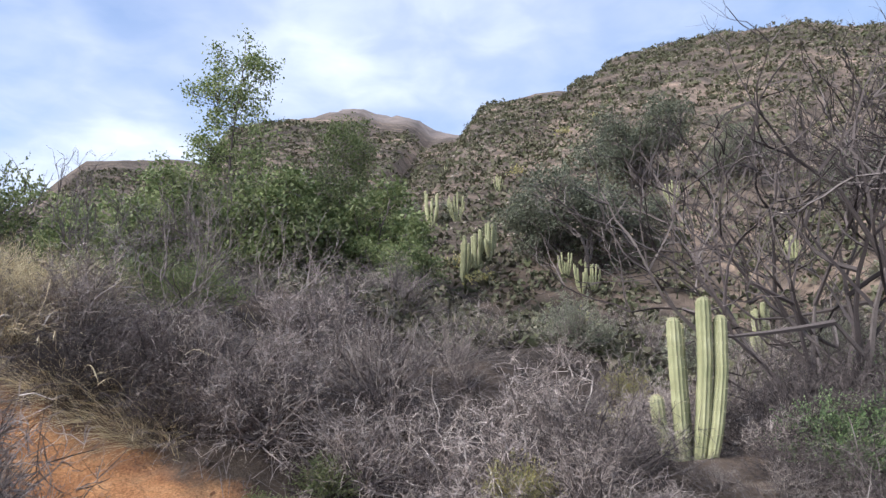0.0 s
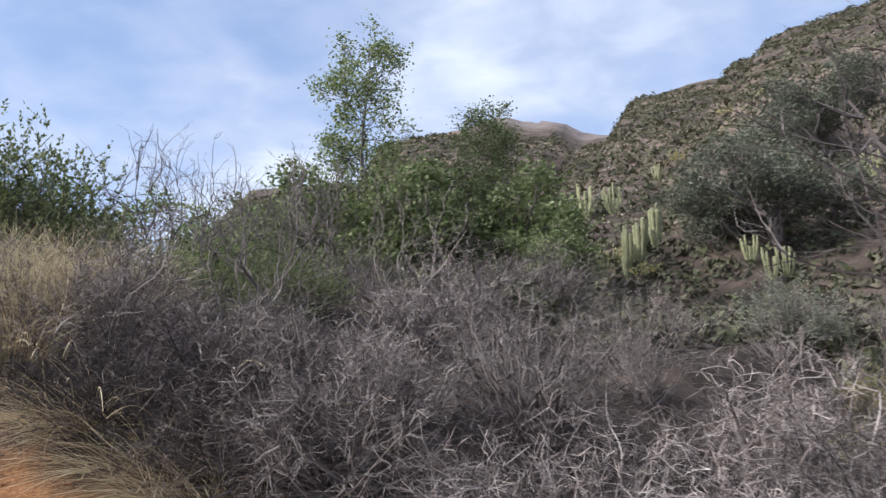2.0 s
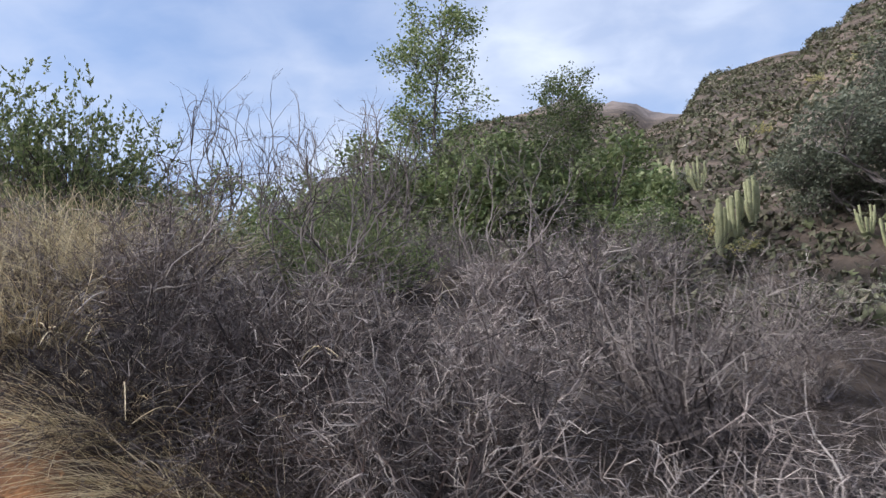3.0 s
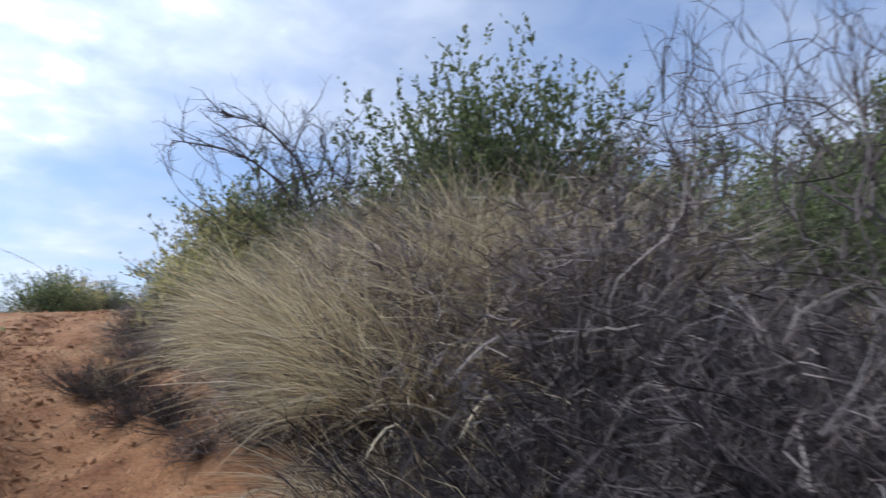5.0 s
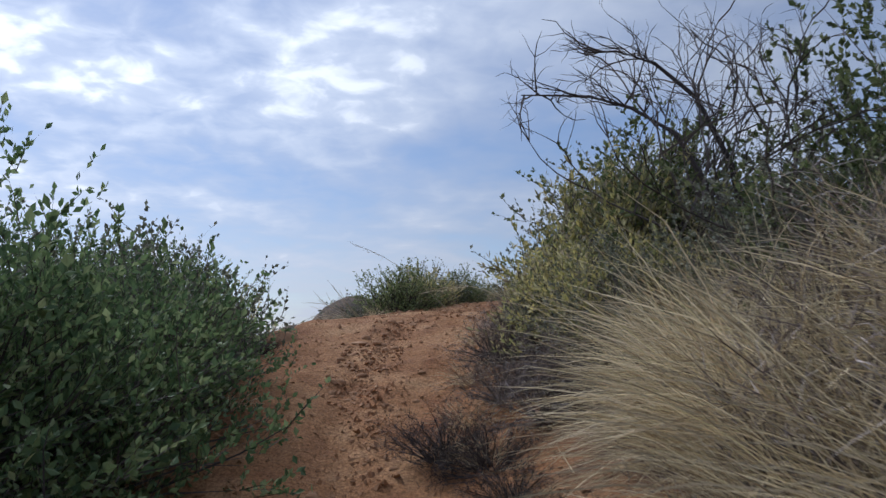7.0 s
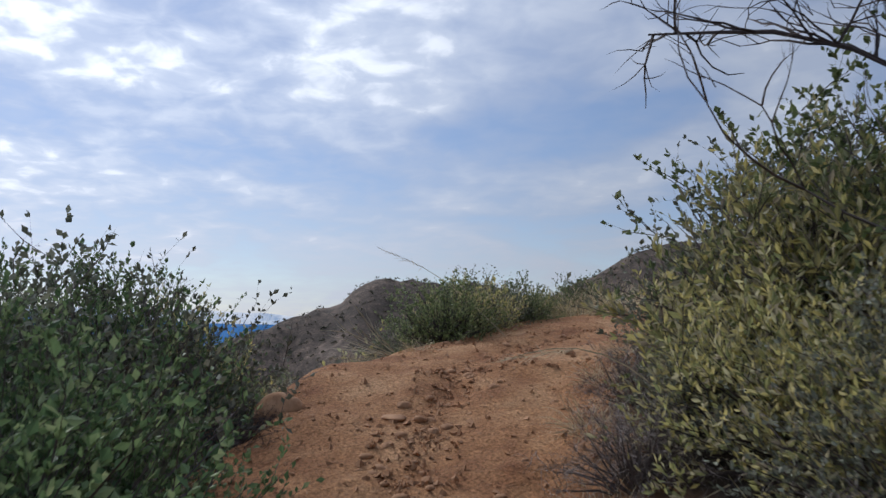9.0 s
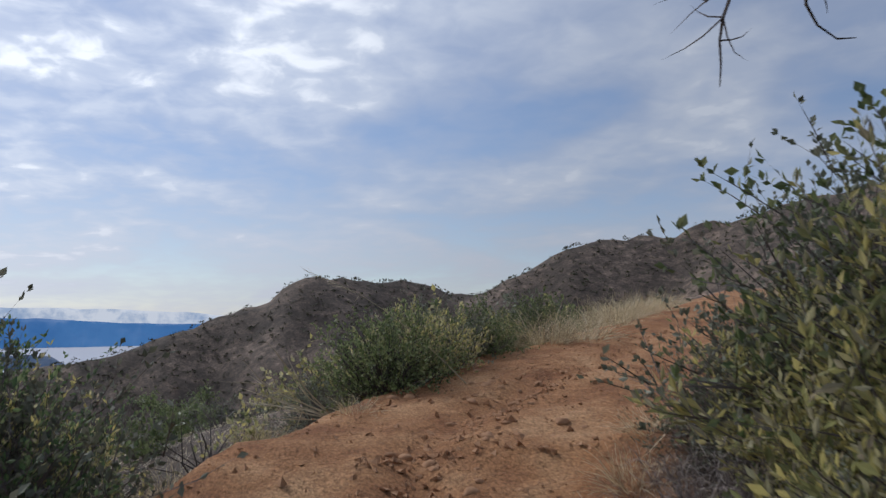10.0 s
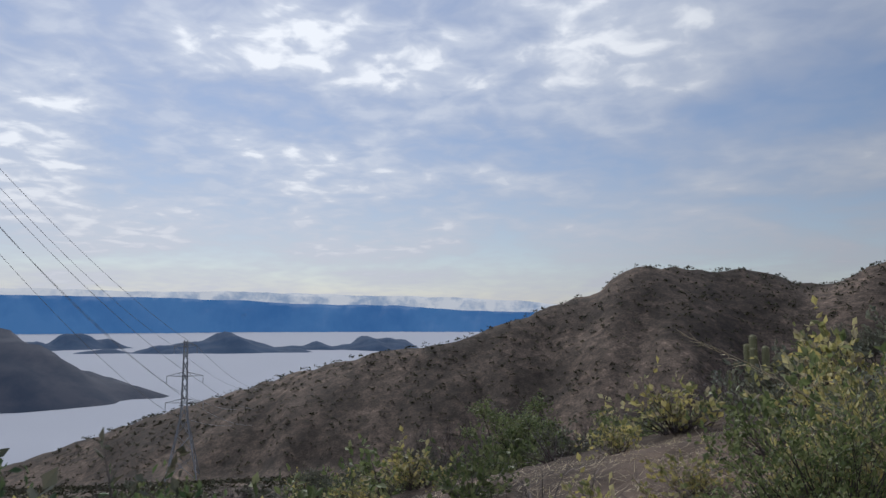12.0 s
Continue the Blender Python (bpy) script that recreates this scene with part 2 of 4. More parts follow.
BANK_R = np.array([0.05, 0.05, 0.05, 0.08, 0.12, 0.22, 0.42, 0.65, 0.6, 0.5, 0.35, 0.22, 0.15, 0.1, 0.08, 0.06])
BANK_L = np.array([0.1, 0.1, 0.1, 0.12, 0.15, 0.25, 0.4, 0.45, 0.25, -0.1, -0.45, -0.65, -0.5, -0.3, -0.25, -0.2])


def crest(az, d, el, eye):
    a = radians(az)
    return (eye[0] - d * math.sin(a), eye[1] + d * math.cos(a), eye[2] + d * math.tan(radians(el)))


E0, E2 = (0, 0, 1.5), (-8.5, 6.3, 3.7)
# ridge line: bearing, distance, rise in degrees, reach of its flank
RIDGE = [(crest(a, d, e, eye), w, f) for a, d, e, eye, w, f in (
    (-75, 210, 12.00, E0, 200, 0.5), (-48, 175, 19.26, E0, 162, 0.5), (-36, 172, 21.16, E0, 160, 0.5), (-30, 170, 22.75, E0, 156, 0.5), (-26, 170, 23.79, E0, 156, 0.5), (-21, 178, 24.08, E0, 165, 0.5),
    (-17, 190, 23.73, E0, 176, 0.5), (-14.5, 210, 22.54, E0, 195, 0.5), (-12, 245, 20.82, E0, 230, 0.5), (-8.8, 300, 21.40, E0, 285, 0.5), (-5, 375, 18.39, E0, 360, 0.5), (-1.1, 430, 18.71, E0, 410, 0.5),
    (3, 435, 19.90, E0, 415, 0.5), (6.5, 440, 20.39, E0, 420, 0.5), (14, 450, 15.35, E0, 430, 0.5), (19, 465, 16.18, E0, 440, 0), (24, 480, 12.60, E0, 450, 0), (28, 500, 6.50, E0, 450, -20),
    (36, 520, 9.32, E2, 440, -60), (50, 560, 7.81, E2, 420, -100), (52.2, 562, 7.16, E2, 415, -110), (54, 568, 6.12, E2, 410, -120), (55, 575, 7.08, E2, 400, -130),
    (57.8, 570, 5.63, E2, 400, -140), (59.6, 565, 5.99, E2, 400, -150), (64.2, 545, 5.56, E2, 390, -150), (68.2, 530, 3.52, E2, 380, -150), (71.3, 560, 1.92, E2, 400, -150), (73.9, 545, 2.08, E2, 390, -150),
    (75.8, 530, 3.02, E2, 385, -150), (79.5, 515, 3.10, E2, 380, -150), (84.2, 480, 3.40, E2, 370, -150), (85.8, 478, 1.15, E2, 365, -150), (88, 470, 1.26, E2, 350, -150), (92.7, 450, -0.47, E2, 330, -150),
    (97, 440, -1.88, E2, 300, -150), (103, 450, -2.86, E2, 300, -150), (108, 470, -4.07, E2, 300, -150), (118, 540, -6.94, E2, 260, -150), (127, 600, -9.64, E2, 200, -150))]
FOG_Z = -100.0


def along(points, x, y):
    """Nearest segment of a line of points: distance, signed offset (right is plus), index and share."""
    best = np.full(x.shape, 1e18)
    off, idx, share = np.zeros(x.shape), np.zeros(x.shape, int), np.zeros(x.shape)
    for i in range(len(points) - 1):
        ax, ay = points[i][:2]
        bx, by = points[i + 1][:2]
        dx, dy = bx - ax, by - ay
        ll = dx * dx + dy * dy
        s = np.clip(((x - ax) * dx + (y - ay) * dy) / ll, 0, 1)
        qx, qy = x - ax - s * dx, y - ay - s * dy
        d = qx * qx + qy * qy
        near = d < best
        best = np.where(near, d, best)
        side = np.sign(qx * dy - qy * dx)
        off = np.where(near, side * np.sqrt(d), off)
        idx = np.where(near, i, idx)
        share = np.where(near, s, share)
    return np.sqrt(best), off, idx, share


def smooth(a, b, x):
    s = np.clip((x - a) / (b - a), 0, 1)
    return s * s * (3 - 2 * s)


def bumps(x, y, scale, octaves=4, seed=0.0):
    """Sums of turned sine waves with shifting phase: cheap, smooth unevenness of about -1 to 1."""
    out, amp, total = 0, 1.0, 0
    for k in range(octaves):
        f = (2.03 ** k) / scale
        a = 1.3 * k + seed
        u = (x * math.cos(a) + y * math.sin(a)) * f
        v = (-x * math.sin(a) + y * math.cos(a)) * f
        out = out + amp * np.sin(6.283 * u + 1.7 * np.sin(4.1 * v + seed) + k) * np.cos(5.3 * v + 1.3 * np.sin(3.7 * u + 2 * seed))
        total += amp
        amp *= 0.55
    return out / total


def lerp_at(table, i, s):
    return table[i] * (1 - s) + table[i + 1] * s


def land(x, y):
    """Height, soil share and rock share of the ground at x, y."""
    x, y = np.asarray(x, float), np.asarray(y, float)
    d, u, i, s = along(TRAIL, x, y)
    base = lerp_at(TRAIL[:, 2], i, s)
    half_w = lerp_at(WIDTH, i, s) * (1 + 0.18 * bumps(x, y, 2.3, 3))
    right = np.maximum(u - half_w, 0)
    left = np.maximum(-u - half_w, 0)
    rise = lerp_at(BANK_R, i, s) * (np.minimum(right, 1.7) + 0.25 * np.clip(right - 1.7, 0, 12))
    fall_l = lerp_at(BANK_L, i, s)
    rise = rise + np.where(fall_l > 0, fall_l * np.minimum(left, 0.9) - 0.2 * np.clip(left - 2.5, 0, 40),
                           fall_l * np.minimum(left, 3) - 0.18 * np.clip(left - 3, 0, 40))
    groove = -0.05 * np.exp(-((u - 0.12 - 0.1 * np.sin(1.7 * x)) / 0.13) ** 2)
    near = base + rise + groove + 0.035 * bumps(x, y, 0.9, 4) + 0.10 * bumps(x, y, 4.0, 3, 2.0) * smooth(0.8, 3, d)
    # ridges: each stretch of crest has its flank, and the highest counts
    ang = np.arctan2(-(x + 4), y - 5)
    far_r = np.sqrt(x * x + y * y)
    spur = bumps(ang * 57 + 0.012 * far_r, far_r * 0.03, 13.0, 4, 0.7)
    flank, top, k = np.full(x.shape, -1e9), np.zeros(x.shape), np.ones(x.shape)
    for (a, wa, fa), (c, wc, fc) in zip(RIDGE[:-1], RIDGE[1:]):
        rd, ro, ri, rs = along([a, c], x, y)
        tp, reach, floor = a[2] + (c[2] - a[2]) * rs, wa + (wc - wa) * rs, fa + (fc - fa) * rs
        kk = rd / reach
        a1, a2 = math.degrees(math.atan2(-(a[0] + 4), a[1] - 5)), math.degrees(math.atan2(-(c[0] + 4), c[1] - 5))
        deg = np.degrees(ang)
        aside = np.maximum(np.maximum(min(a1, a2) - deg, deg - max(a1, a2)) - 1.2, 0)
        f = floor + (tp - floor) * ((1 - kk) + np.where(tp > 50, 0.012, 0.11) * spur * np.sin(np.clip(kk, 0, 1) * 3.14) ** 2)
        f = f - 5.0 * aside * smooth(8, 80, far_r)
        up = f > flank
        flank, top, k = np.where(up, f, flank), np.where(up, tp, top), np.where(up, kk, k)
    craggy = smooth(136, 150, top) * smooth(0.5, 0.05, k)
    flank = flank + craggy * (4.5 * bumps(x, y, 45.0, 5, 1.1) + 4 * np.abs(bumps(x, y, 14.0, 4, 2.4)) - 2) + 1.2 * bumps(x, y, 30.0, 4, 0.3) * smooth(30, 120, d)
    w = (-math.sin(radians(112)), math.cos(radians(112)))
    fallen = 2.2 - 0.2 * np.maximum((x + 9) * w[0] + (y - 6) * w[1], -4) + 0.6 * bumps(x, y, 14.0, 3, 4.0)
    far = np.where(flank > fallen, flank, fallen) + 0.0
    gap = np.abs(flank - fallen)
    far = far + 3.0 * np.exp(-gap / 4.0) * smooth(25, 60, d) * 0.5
    t = smooth(5.0, 22.0, d)
    z = near * (1 - t) + far * t
    verge = np.interp(i + s, [0, 4, 5, 8, 9.5, 11, 15], [0.1, 0.1, 0.45, 0.6, 0.25, 0.25, 0.0])
    ragged = 0.22 * bumps(x, y, 0.8, 3, 3.0)
    soil = 1 - smooth(-0.1, 0.35, np.maximum(u - half_w - verge, -u - half_w * 1.15 - 0.9 * verge) + ragged)
    rock = craggy
    return z, soil, rock


def height(x, y):
    return float(land(np.array([x]), np.array([y]))[0][0])


def mesh_from(name, verts, faces, mat, smooth_faces=False):
    me = bpy.data.meshes.new(name)
    me.from_pydata(verts, [], faces)
    me.materials.append(mat)
    if smooth_faces:
        me.polygons.foreach_set("use_smooth", [True] * len(me.polygons))
    me.update()
    return me


def build_ground():
    rings = [0.0]
    r = 0.12
    while r < 4900:
        rings.append(r)
        r += max(0.085, r * 0.022) if r < 40 else r * 0.026
    n = 420
    cx, cy = -5.0, 5.5
    ang = np.linspace(0, 2 * math.pi, n, endpoint=False)
    rr = np.array(rings[1:])
    x = (cx + np.outer(rr, np.cos(ang))).ravel()
    y = (cy + np.outer(rr, np.sin(ang))).ravel()
    x, y = np.append(x, cx), np.append(y, cy)
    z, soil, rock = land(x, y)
    z = np.maximum(z, -220)
    verts = np.stack([x, y, z], 1).tolist()
    faces = []
    for i in range(len(rr) - 1):
        for j in range(n):
            k = (j + 1) % n
            faces.append((i * n + j, i * n + k, (i + 1) * n + k, (i + 1) * n + j)[::-1])
    c = len(verts) - 1
    faces += [(c, j, (j + 1) % n) for j in range(n)]
    me = mesh_from("ground", verts, faces, M_GROUND, True)
    for key, values in (("soil", soil), ("rock", rock)):
        a = me.attributes.new(key, "FLOAT", "POINT")
        a.data.foreach_set("value", values.astype(np.float32))
    return tagged(new("ground", me), "dry hillside with a bare orange dirt trail and scrub", "ground", kind="structure")


build_ground()


def range_mesh(name, centre_az, span, dist, low, profile, mat, label, depth=200, steps=420):
    """A mountain range far off: slopes with spurs and gullies below its own crest line."""
    shares = (0, 0.22, 0.42, 0.6, 0.76, 0.89, 1.0, 0)
    m = len(shares)
    verts, faces = [], []
    for i in range(steps + 1):
        f = i / steps
        a = radians(centre_az + span * (0.5 - f))
        top = profile(f)
        for k, share in enumerate(shares):
            spur = noise.noise(Vector((f * 60, k * 0.35, dist * 0.01))) + 0.5 * noise.noise(Vector((f * 150, k * 0.6, 3.0)))
            d = dist + depth * (share - 1 if k < m - 1 else 0.6) + depth * 0.35 * spur * (0 < k < m - 2)
            verts.append((-9 - d * math.sin(a), 6.3 + d * math.cos(a), low + (top - low) * share))
    for i in range(steps):
        for k in range(m - 1):
            a = i * m + k
            faces.append((a, a + m, a + m + 1, a + 1))
    return tagged(new(name, mesh_from(name, verts, faces, mat, True)), label, "mountains", kind="structure")


def wavy(f, seed, rough=1.0):
    v = 0
    for k in range(6):
        v += noise.noise(Vector((f * 9 * 2 ** k, seed * 7.3, k))) * 0.55 ** k
    return 1.6 * v * rough


EYE_Z = 3.9
# both ranges glow in haze colours
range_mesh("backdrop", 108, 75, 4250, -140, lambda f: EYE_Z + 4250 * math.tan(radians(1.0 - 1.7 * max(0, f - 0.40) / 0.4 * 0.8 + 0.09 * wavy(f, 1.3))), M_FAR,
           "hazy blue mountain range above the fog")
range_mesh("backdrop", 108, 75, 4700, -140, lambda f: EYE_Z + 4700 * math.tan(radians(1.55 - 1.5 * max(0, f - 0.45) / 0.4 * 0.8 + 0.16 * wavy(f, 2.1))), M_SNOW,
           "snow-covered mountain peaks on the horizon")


def fog_sheet():
    n = 60
    verts, faces = [], []
    rr = [250 * 1.055 ** i for i in range(57)]
    for r in rr:
        for j in range(n + 1):
            a = radians(60 + 110 * j / n)
            x, y = -r * math.sin(a), r * math.cos(a)
            verts.append((x, y, FOG_Z + 3.0 * float(bumps(np.array(x), np.array(y), 420.0, 3, 0.4))))
    for i in range(len(rr) - 1):
        for j in range(n):
            a = i * (n + 1) + j
            faces.append((a, a + 1, a + n + 2, a + n + 1))
    tagged(new("fog_bank", mesh_from("fog_bank", verts, faces, M_FOG, True)), "white fog filling the valley below", "fog", kind="structure")


fog_sheet()


def far_hill(az, el_top, dist, width, depth, mat, label, seed):
    """A hill that stands out of the fog."""
    a = radians(az)
    cx, cy = -9 - dist * math.sin(a), 6.3 + dist * math.cos(a)
    top = EYE_Z + dist * math.tan(radians(el_top))
    n, m = 48, 24
    verts, faces = [], []
    for i in range(n + 1):
        for j in range(m + 1):
            u, v = 2 * i / n - 1, 2 * j / m - 1
            x = u * width
            y = v * depth
            hgt = max(0.0, 1 - abs(u + 0.12 * math.sin(seed + 5 * v)) ** 1.6) * max(0.0, 1 - abs(v) ** 1.3)
            hgt *= 1 + 0.22 * math.sin(seed * 3 + u * 7) + 0.1 * math.sin(seed + u * 17 + 3 * v) + 0.07 * math.sin(seed + u * 31 + 9 * v) + 0.06 * math.sin(23 * v + 11 * u)
            z = -130 + (top + 130) * hgt
            verts.append((cx + x * math.cos(a) - y * math.sin(a) * 1, cy + x * math.sin(a) + y * math.cos(a), z))
    for i in range(n):
        for j in range(m):
            k = i * (m + 1) + j
            faces.append((k, k + m + 1, k + m + 2, k + 1))
    tagged(new("far_hill", mesh_from("far_hill", verts, faces, mat, True)), label, "hill", kind="structure")


# the hills' blue is haze painted as glow
far_hill(114.0, -2.0, 2100, 420, 120, M_ISLE, "hill rising out of the fog, blue from painted haze", 0.4)
far_hill(103.5, -2.0, 2200, 330, 110, M_ISLE, "hill rising out of the fog, blue from painted haze", 2.2)
far_hill(125.0, -1.7, 2400, 330, 110, M_ISLE, "hill rising out of the fog, blue from painted haze", 3.9)
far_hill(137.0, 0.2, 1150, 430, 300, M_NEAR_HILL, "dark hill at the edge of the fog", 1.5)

# ---------------------------------------------------------------- plant makers


class Shape:
    """Vertices and faces of one part, gathered piece by piece."""

    def __init__(self):
        self.v, self.f = [], []

    def tube(self, points, radii, sides=3):
        start = len(self.v)
        pts = [Vector(p) for p in points]
        n = len(pts)
        for i, p in enumerate(pts):
            d = (pts[min(i + 1, n - 1)] - pts[max(i - 1, 0)]).normalized()
            a = d.orthogonal().normalized()
            b = d.cross(a)
            if radii[i] <= 0:
                self.v.append(p[:])
                continue
            for k in range(sides):
                t = 2 * math.pi * k / sides
                self.v.append((p + (a * math.cos(t) + b * math.sin(t)) * radii[i])[:])
        for i in range(n - 1):
            o = start + i * sides
            if radii[i + 1] <= 0:
                self.f += [(o + k, o + (k + 1) % sides, o + sides) for k in range(sides)]
            else:
                self.f += [(o + k, o + (k + 1) % sides, o + sides + (k + 1) % sides, o + sides + k) for k in range(sides)]

    def blade(self, points, width):
        """A flat, pointed blade of grass."""
        start = len(self.v)
        pts = [Vector(p) for p in points]
        n = len(pts)
        d = pts[-1] - pts[0]
        side = d.cross(Vector((random.uniform(-1, 1), random.uniform(-1, 1), random.uniform(0.2, 1)))).normalized()
        for i, p in enumerate(pts[:-1]):
            w = width * (1 - 0.6 * i / n)
            self.v += [(p - side * w)[:], (p + side * w)[:]]
        self.v.append(pts[-1][:])
        for i in range(n - 2):
            a = start + 2 * i
            self.f.append((a, a + 1, a + 3, a + 2))
        a = start + 2 * (n - 2)
        self.f.append((a, a + 1, a + 2))

    def leaf(self, p, d, length, width):
        """A folded leaf of two triangles on each side of its rib."""
        start = len(self.v)
        d = Vector(d).normalized()
        side = d.cross(Vector((random.gauss(0, 1), random.gauss(0, 1), random.gauss(0, 1)))).normalized()
        up = side.cross(d)
        p = Vector(p)
        self.v += [p[:], (p + d * length * 0.5 + side * width + up * width * 0.35)[:], (p + d * length)[:],
                   (p + d * length * 0.5 - side * width + up * width * 0.35)[:]]
        self.f += [(start, start + 1, start + 2), (start, start + 2, start + 3)]


def part(name, shape, mat, parent, label="", smooth_faces=False):
    ob = new(name, mesh_from(name, shape.v, shape.f, mat, smooth_faces))
    ob.parent = parent
    return tagged(ob, label)


def thing(name, label, category, group=""):
    ob = new(name)
    ob.empty_display_size = 0.2
    return tagged(ob, label, category, group)


def wander(p, d, length, steps, curl, lift=0.0):
    """A crooked line from p along d."""
    pts = [Vector(p)]
    d = Vector(d).normalized()
    for _ in range(steps):
        d = (d + Vector((random.gauss(0, curl), random.gauss(0, curl), random.gauss(0, curl) + lift))).normalized()
        pts.append(pts[-1] + d * (length / steps))
    return pts


def dome(spread=1.0, low=0.05):
    """A way outward into the upper half, leaning out by spread."""
    a = random.uniform(0, 2 * math.pi)
    e = math.asin(min(1, max(low, random.random() ** spread)))
    return Vector((math.cos(a) * math.cos(e), math.sin(a) * math.cos(e), math.sin(e)))


def dry_shrub(label, radius, tall, stems, twigs, mat_twig=None, mat_stem=None, group="dry shrubs", gnarled=0):
    ob = thing("dry_shrub", label, "shrub", group)
    wood, fine = Shape(), Shape()
    for _ in range(stems):
        d = dome(0.8)
        d = Vector((d.x * radius, d.y * radius, d.z * tall))
        pts = wander((random.gauss(0, 0.08), random.gauss(0, 0.08), -0.05), d, d.length * random.uniform(0.75, 1.05), 6, 0.16)
        r = random.uniform(0.006, 0.014)
        wood.tube(pts[::2], [r, r * 0.75, r * 0.45, 0])
        tuft = d.normalized() + Vector((random.gauss(0, 0.45), random.gauss(0, 0.45), random.gauss(0.0, 0.35)))
        for k in range(twigs):
            if k % 5 < 3:
                q = pts[random.choice((4, 5, 5, 6))]
                w = tuft + Vector((random.gauss(0, 0.38), random.gauss(0, 0.38), random.gauss(0.05, 0.35)))
                tp = wander(q, w, random.uniform(0.10, 0.27) * (0.6 + 0.5 * radius), 3, 0.55, -0.2)
                fine.blade(tp, 0.0019)
            else:
                q = pts[random.randint(2, 6)]
                w = d.normalized() * 0.7 + Vector((random.gauss(0, 0.7), random.gauss(0, 0.7), random.gauss(0.15, 0.6)))
                fine.blade(wander(q, w, random.uniform(0.08, 0.24) * (0.6 + 0.5 * radius), 2, 0.5, -0.08), 0.0021)
    for _ in range(gnarled):
        d = dome(0.7)
        limb, tip = Shape(), 0
        pts = wander((d.x * radius * 0.3, d.y * radius * 0.3, tall * 0.35), (d.x * radius, d.y * radius, d.z * tall), random.uniform(0.45, 0.8) * radius, 7, 0.42)
        limb.tube(pts, [0.0075, 0.007, 0.006, 0.0055, 0.005, 0.004, 0.003, 0], 4)
        part("gnarled_branch", limb, M_PALE_WOOD, ob)
    part("framework", wood, mat_stem or M_BARK, ob)
    tagged(part("brushwood", fine, mat_twig or M_TWIG, ob), kind="stuff")
    return ob


def leafy_shrub(label, radius, tall, stems, leaves, leaf_len, mat_leaf, upright=0.0, group="leafy shrubs", wide=0.3, sprigs=5):
    ob = thing("leafy_shrub", label, "shrub", group)
    wood, leaf = Shape(), Shape()
    for _ in range(stems):
        d = dome(0.75)
        d = Vector((d.x * radius, d.y * radius, d.z * tall))
        pts = wander((random.gauss(0, 0.07), random.gauss(0, 0.07), -0.05), d, d.length * random.uniform(0.72, 1.0), 6, 0.13)
        r = random.uniform(0.006, 0.012)
        wood.tube(pts[::2], [r, r * 0.75, r * 0.5, 0])
        for _ in range(sprigs):
            q = pts[random.randint(2, 6)]
            sp = wander(q, d.normalized() + Vector((random.gauss(0, 0.5), random.gauss(0, 0.5), random.gauss(0.2 + upright, 0.4))), random.uniform(0.12, 0.3) * (0.5 + radius * 0.5), 2, 0.2, 0.1 * upright)
            wood.blade(sp, 0.002)
            for _ in range(leaves):
                k = random.random() * 1.999
                i = int(k)
                p = sp[i].lerp(sp[i + 1], k - i)
                way = (sp[2] - sp[0]).normalized() * (0.6 + upright) + Vector((random.gauss(0, 0.6), random.gauss(0, 0.6), random.gauss(0.25, 0.5)))
                ln = leaf_len * random.uniform(0.6, 1.25)
                leaf.leaf(p, way, ln, ln * wide)
    part("framework", wood, M_BARK, ob)
    tagged(part("foliage", leaf, mat_leaf, ob), kind="stuff")
    return ob


def grass_clump(label, radius, length, blades, lean=(0, 0), mat=None, group="grass clumps", width=0.0014, stand=0.5):
    ob = thing("grass_clump", label, "grass", group)
    g, stalk = Shape(), Shape()
    for n_blade in range(blades):
        a, rr = random.uniform(0, 2 * math.pi), radius * 0.45 * math.sqrt(random.random())
        p = Vector((math.cos(a) * rr, math.sin(a) * rr, -0.03))
        d = Vector((math.cos(a) * random.uniform(0.05, 1.3) + lean[0], math.sin(a) * random.uniform(0.05, 1.3) + lean[1], random.uniform(stand, 1.8)))
        ln = length * random.uniform(0.55, 1.15)
        pts = [p]
        d.normalize()
        for _ in range(5):
            d = (d + Vector((d.x * 0.1 + random.gauss(0, 0.17), d.y * 0.1 + random.gauss(0, 0.17), -0.17 + random.gauss(0, 0.1)))).normalized()
            pts.append(pts[-1] + d * ln / 5)
        if n_blade % 8 == 0:
            stalk.tube(pts, [0.0028, 0.0026, 0.0023, 0.002, 0.0018, 0])
        else:
            g.blade(pts, width * random.uniform(0.7, 1.4))
    tagged(part("tussock", g, mat or M_STRAW, ob), kind="stuff")
    tagged(part("seed_stalk_layer", stalk, M_STALK, ob, "pale dry seed stalks"), kind="stuff")
    return ob


def branching(wood, p, d, length, radius, depth, tips, curl=0.16, split=3, lift=0.04):
    pts = wander(p, d, length, 4, curl, lift)
    radii = [radius * (1 - 0.14 * i) for i in range(5)]
    if depth == 0:
        radii[-1] = 0
    wood.tube(pts, radii, 5 if radius > 0.03 else 3)
    if depth == 0:
        tips.append((pts[-1], (pts[-1] - pts[-2]).normalized()))
        return
    for k in range(split):
        q = pts[random.randint(2, 4)] if k else pts[4]
        w = (pts[4] - pts[3]).normalized() + Vector((random.gauss(0, 0.6), random.gauss(0, 0.6), random.gauss(0.1, 0.45)))
        branching(wood, q, w, length * random.uniform(0.55, 0.85), radius * (0.58 if k else 0.7), depth - 1, tips, curl, split, lift)


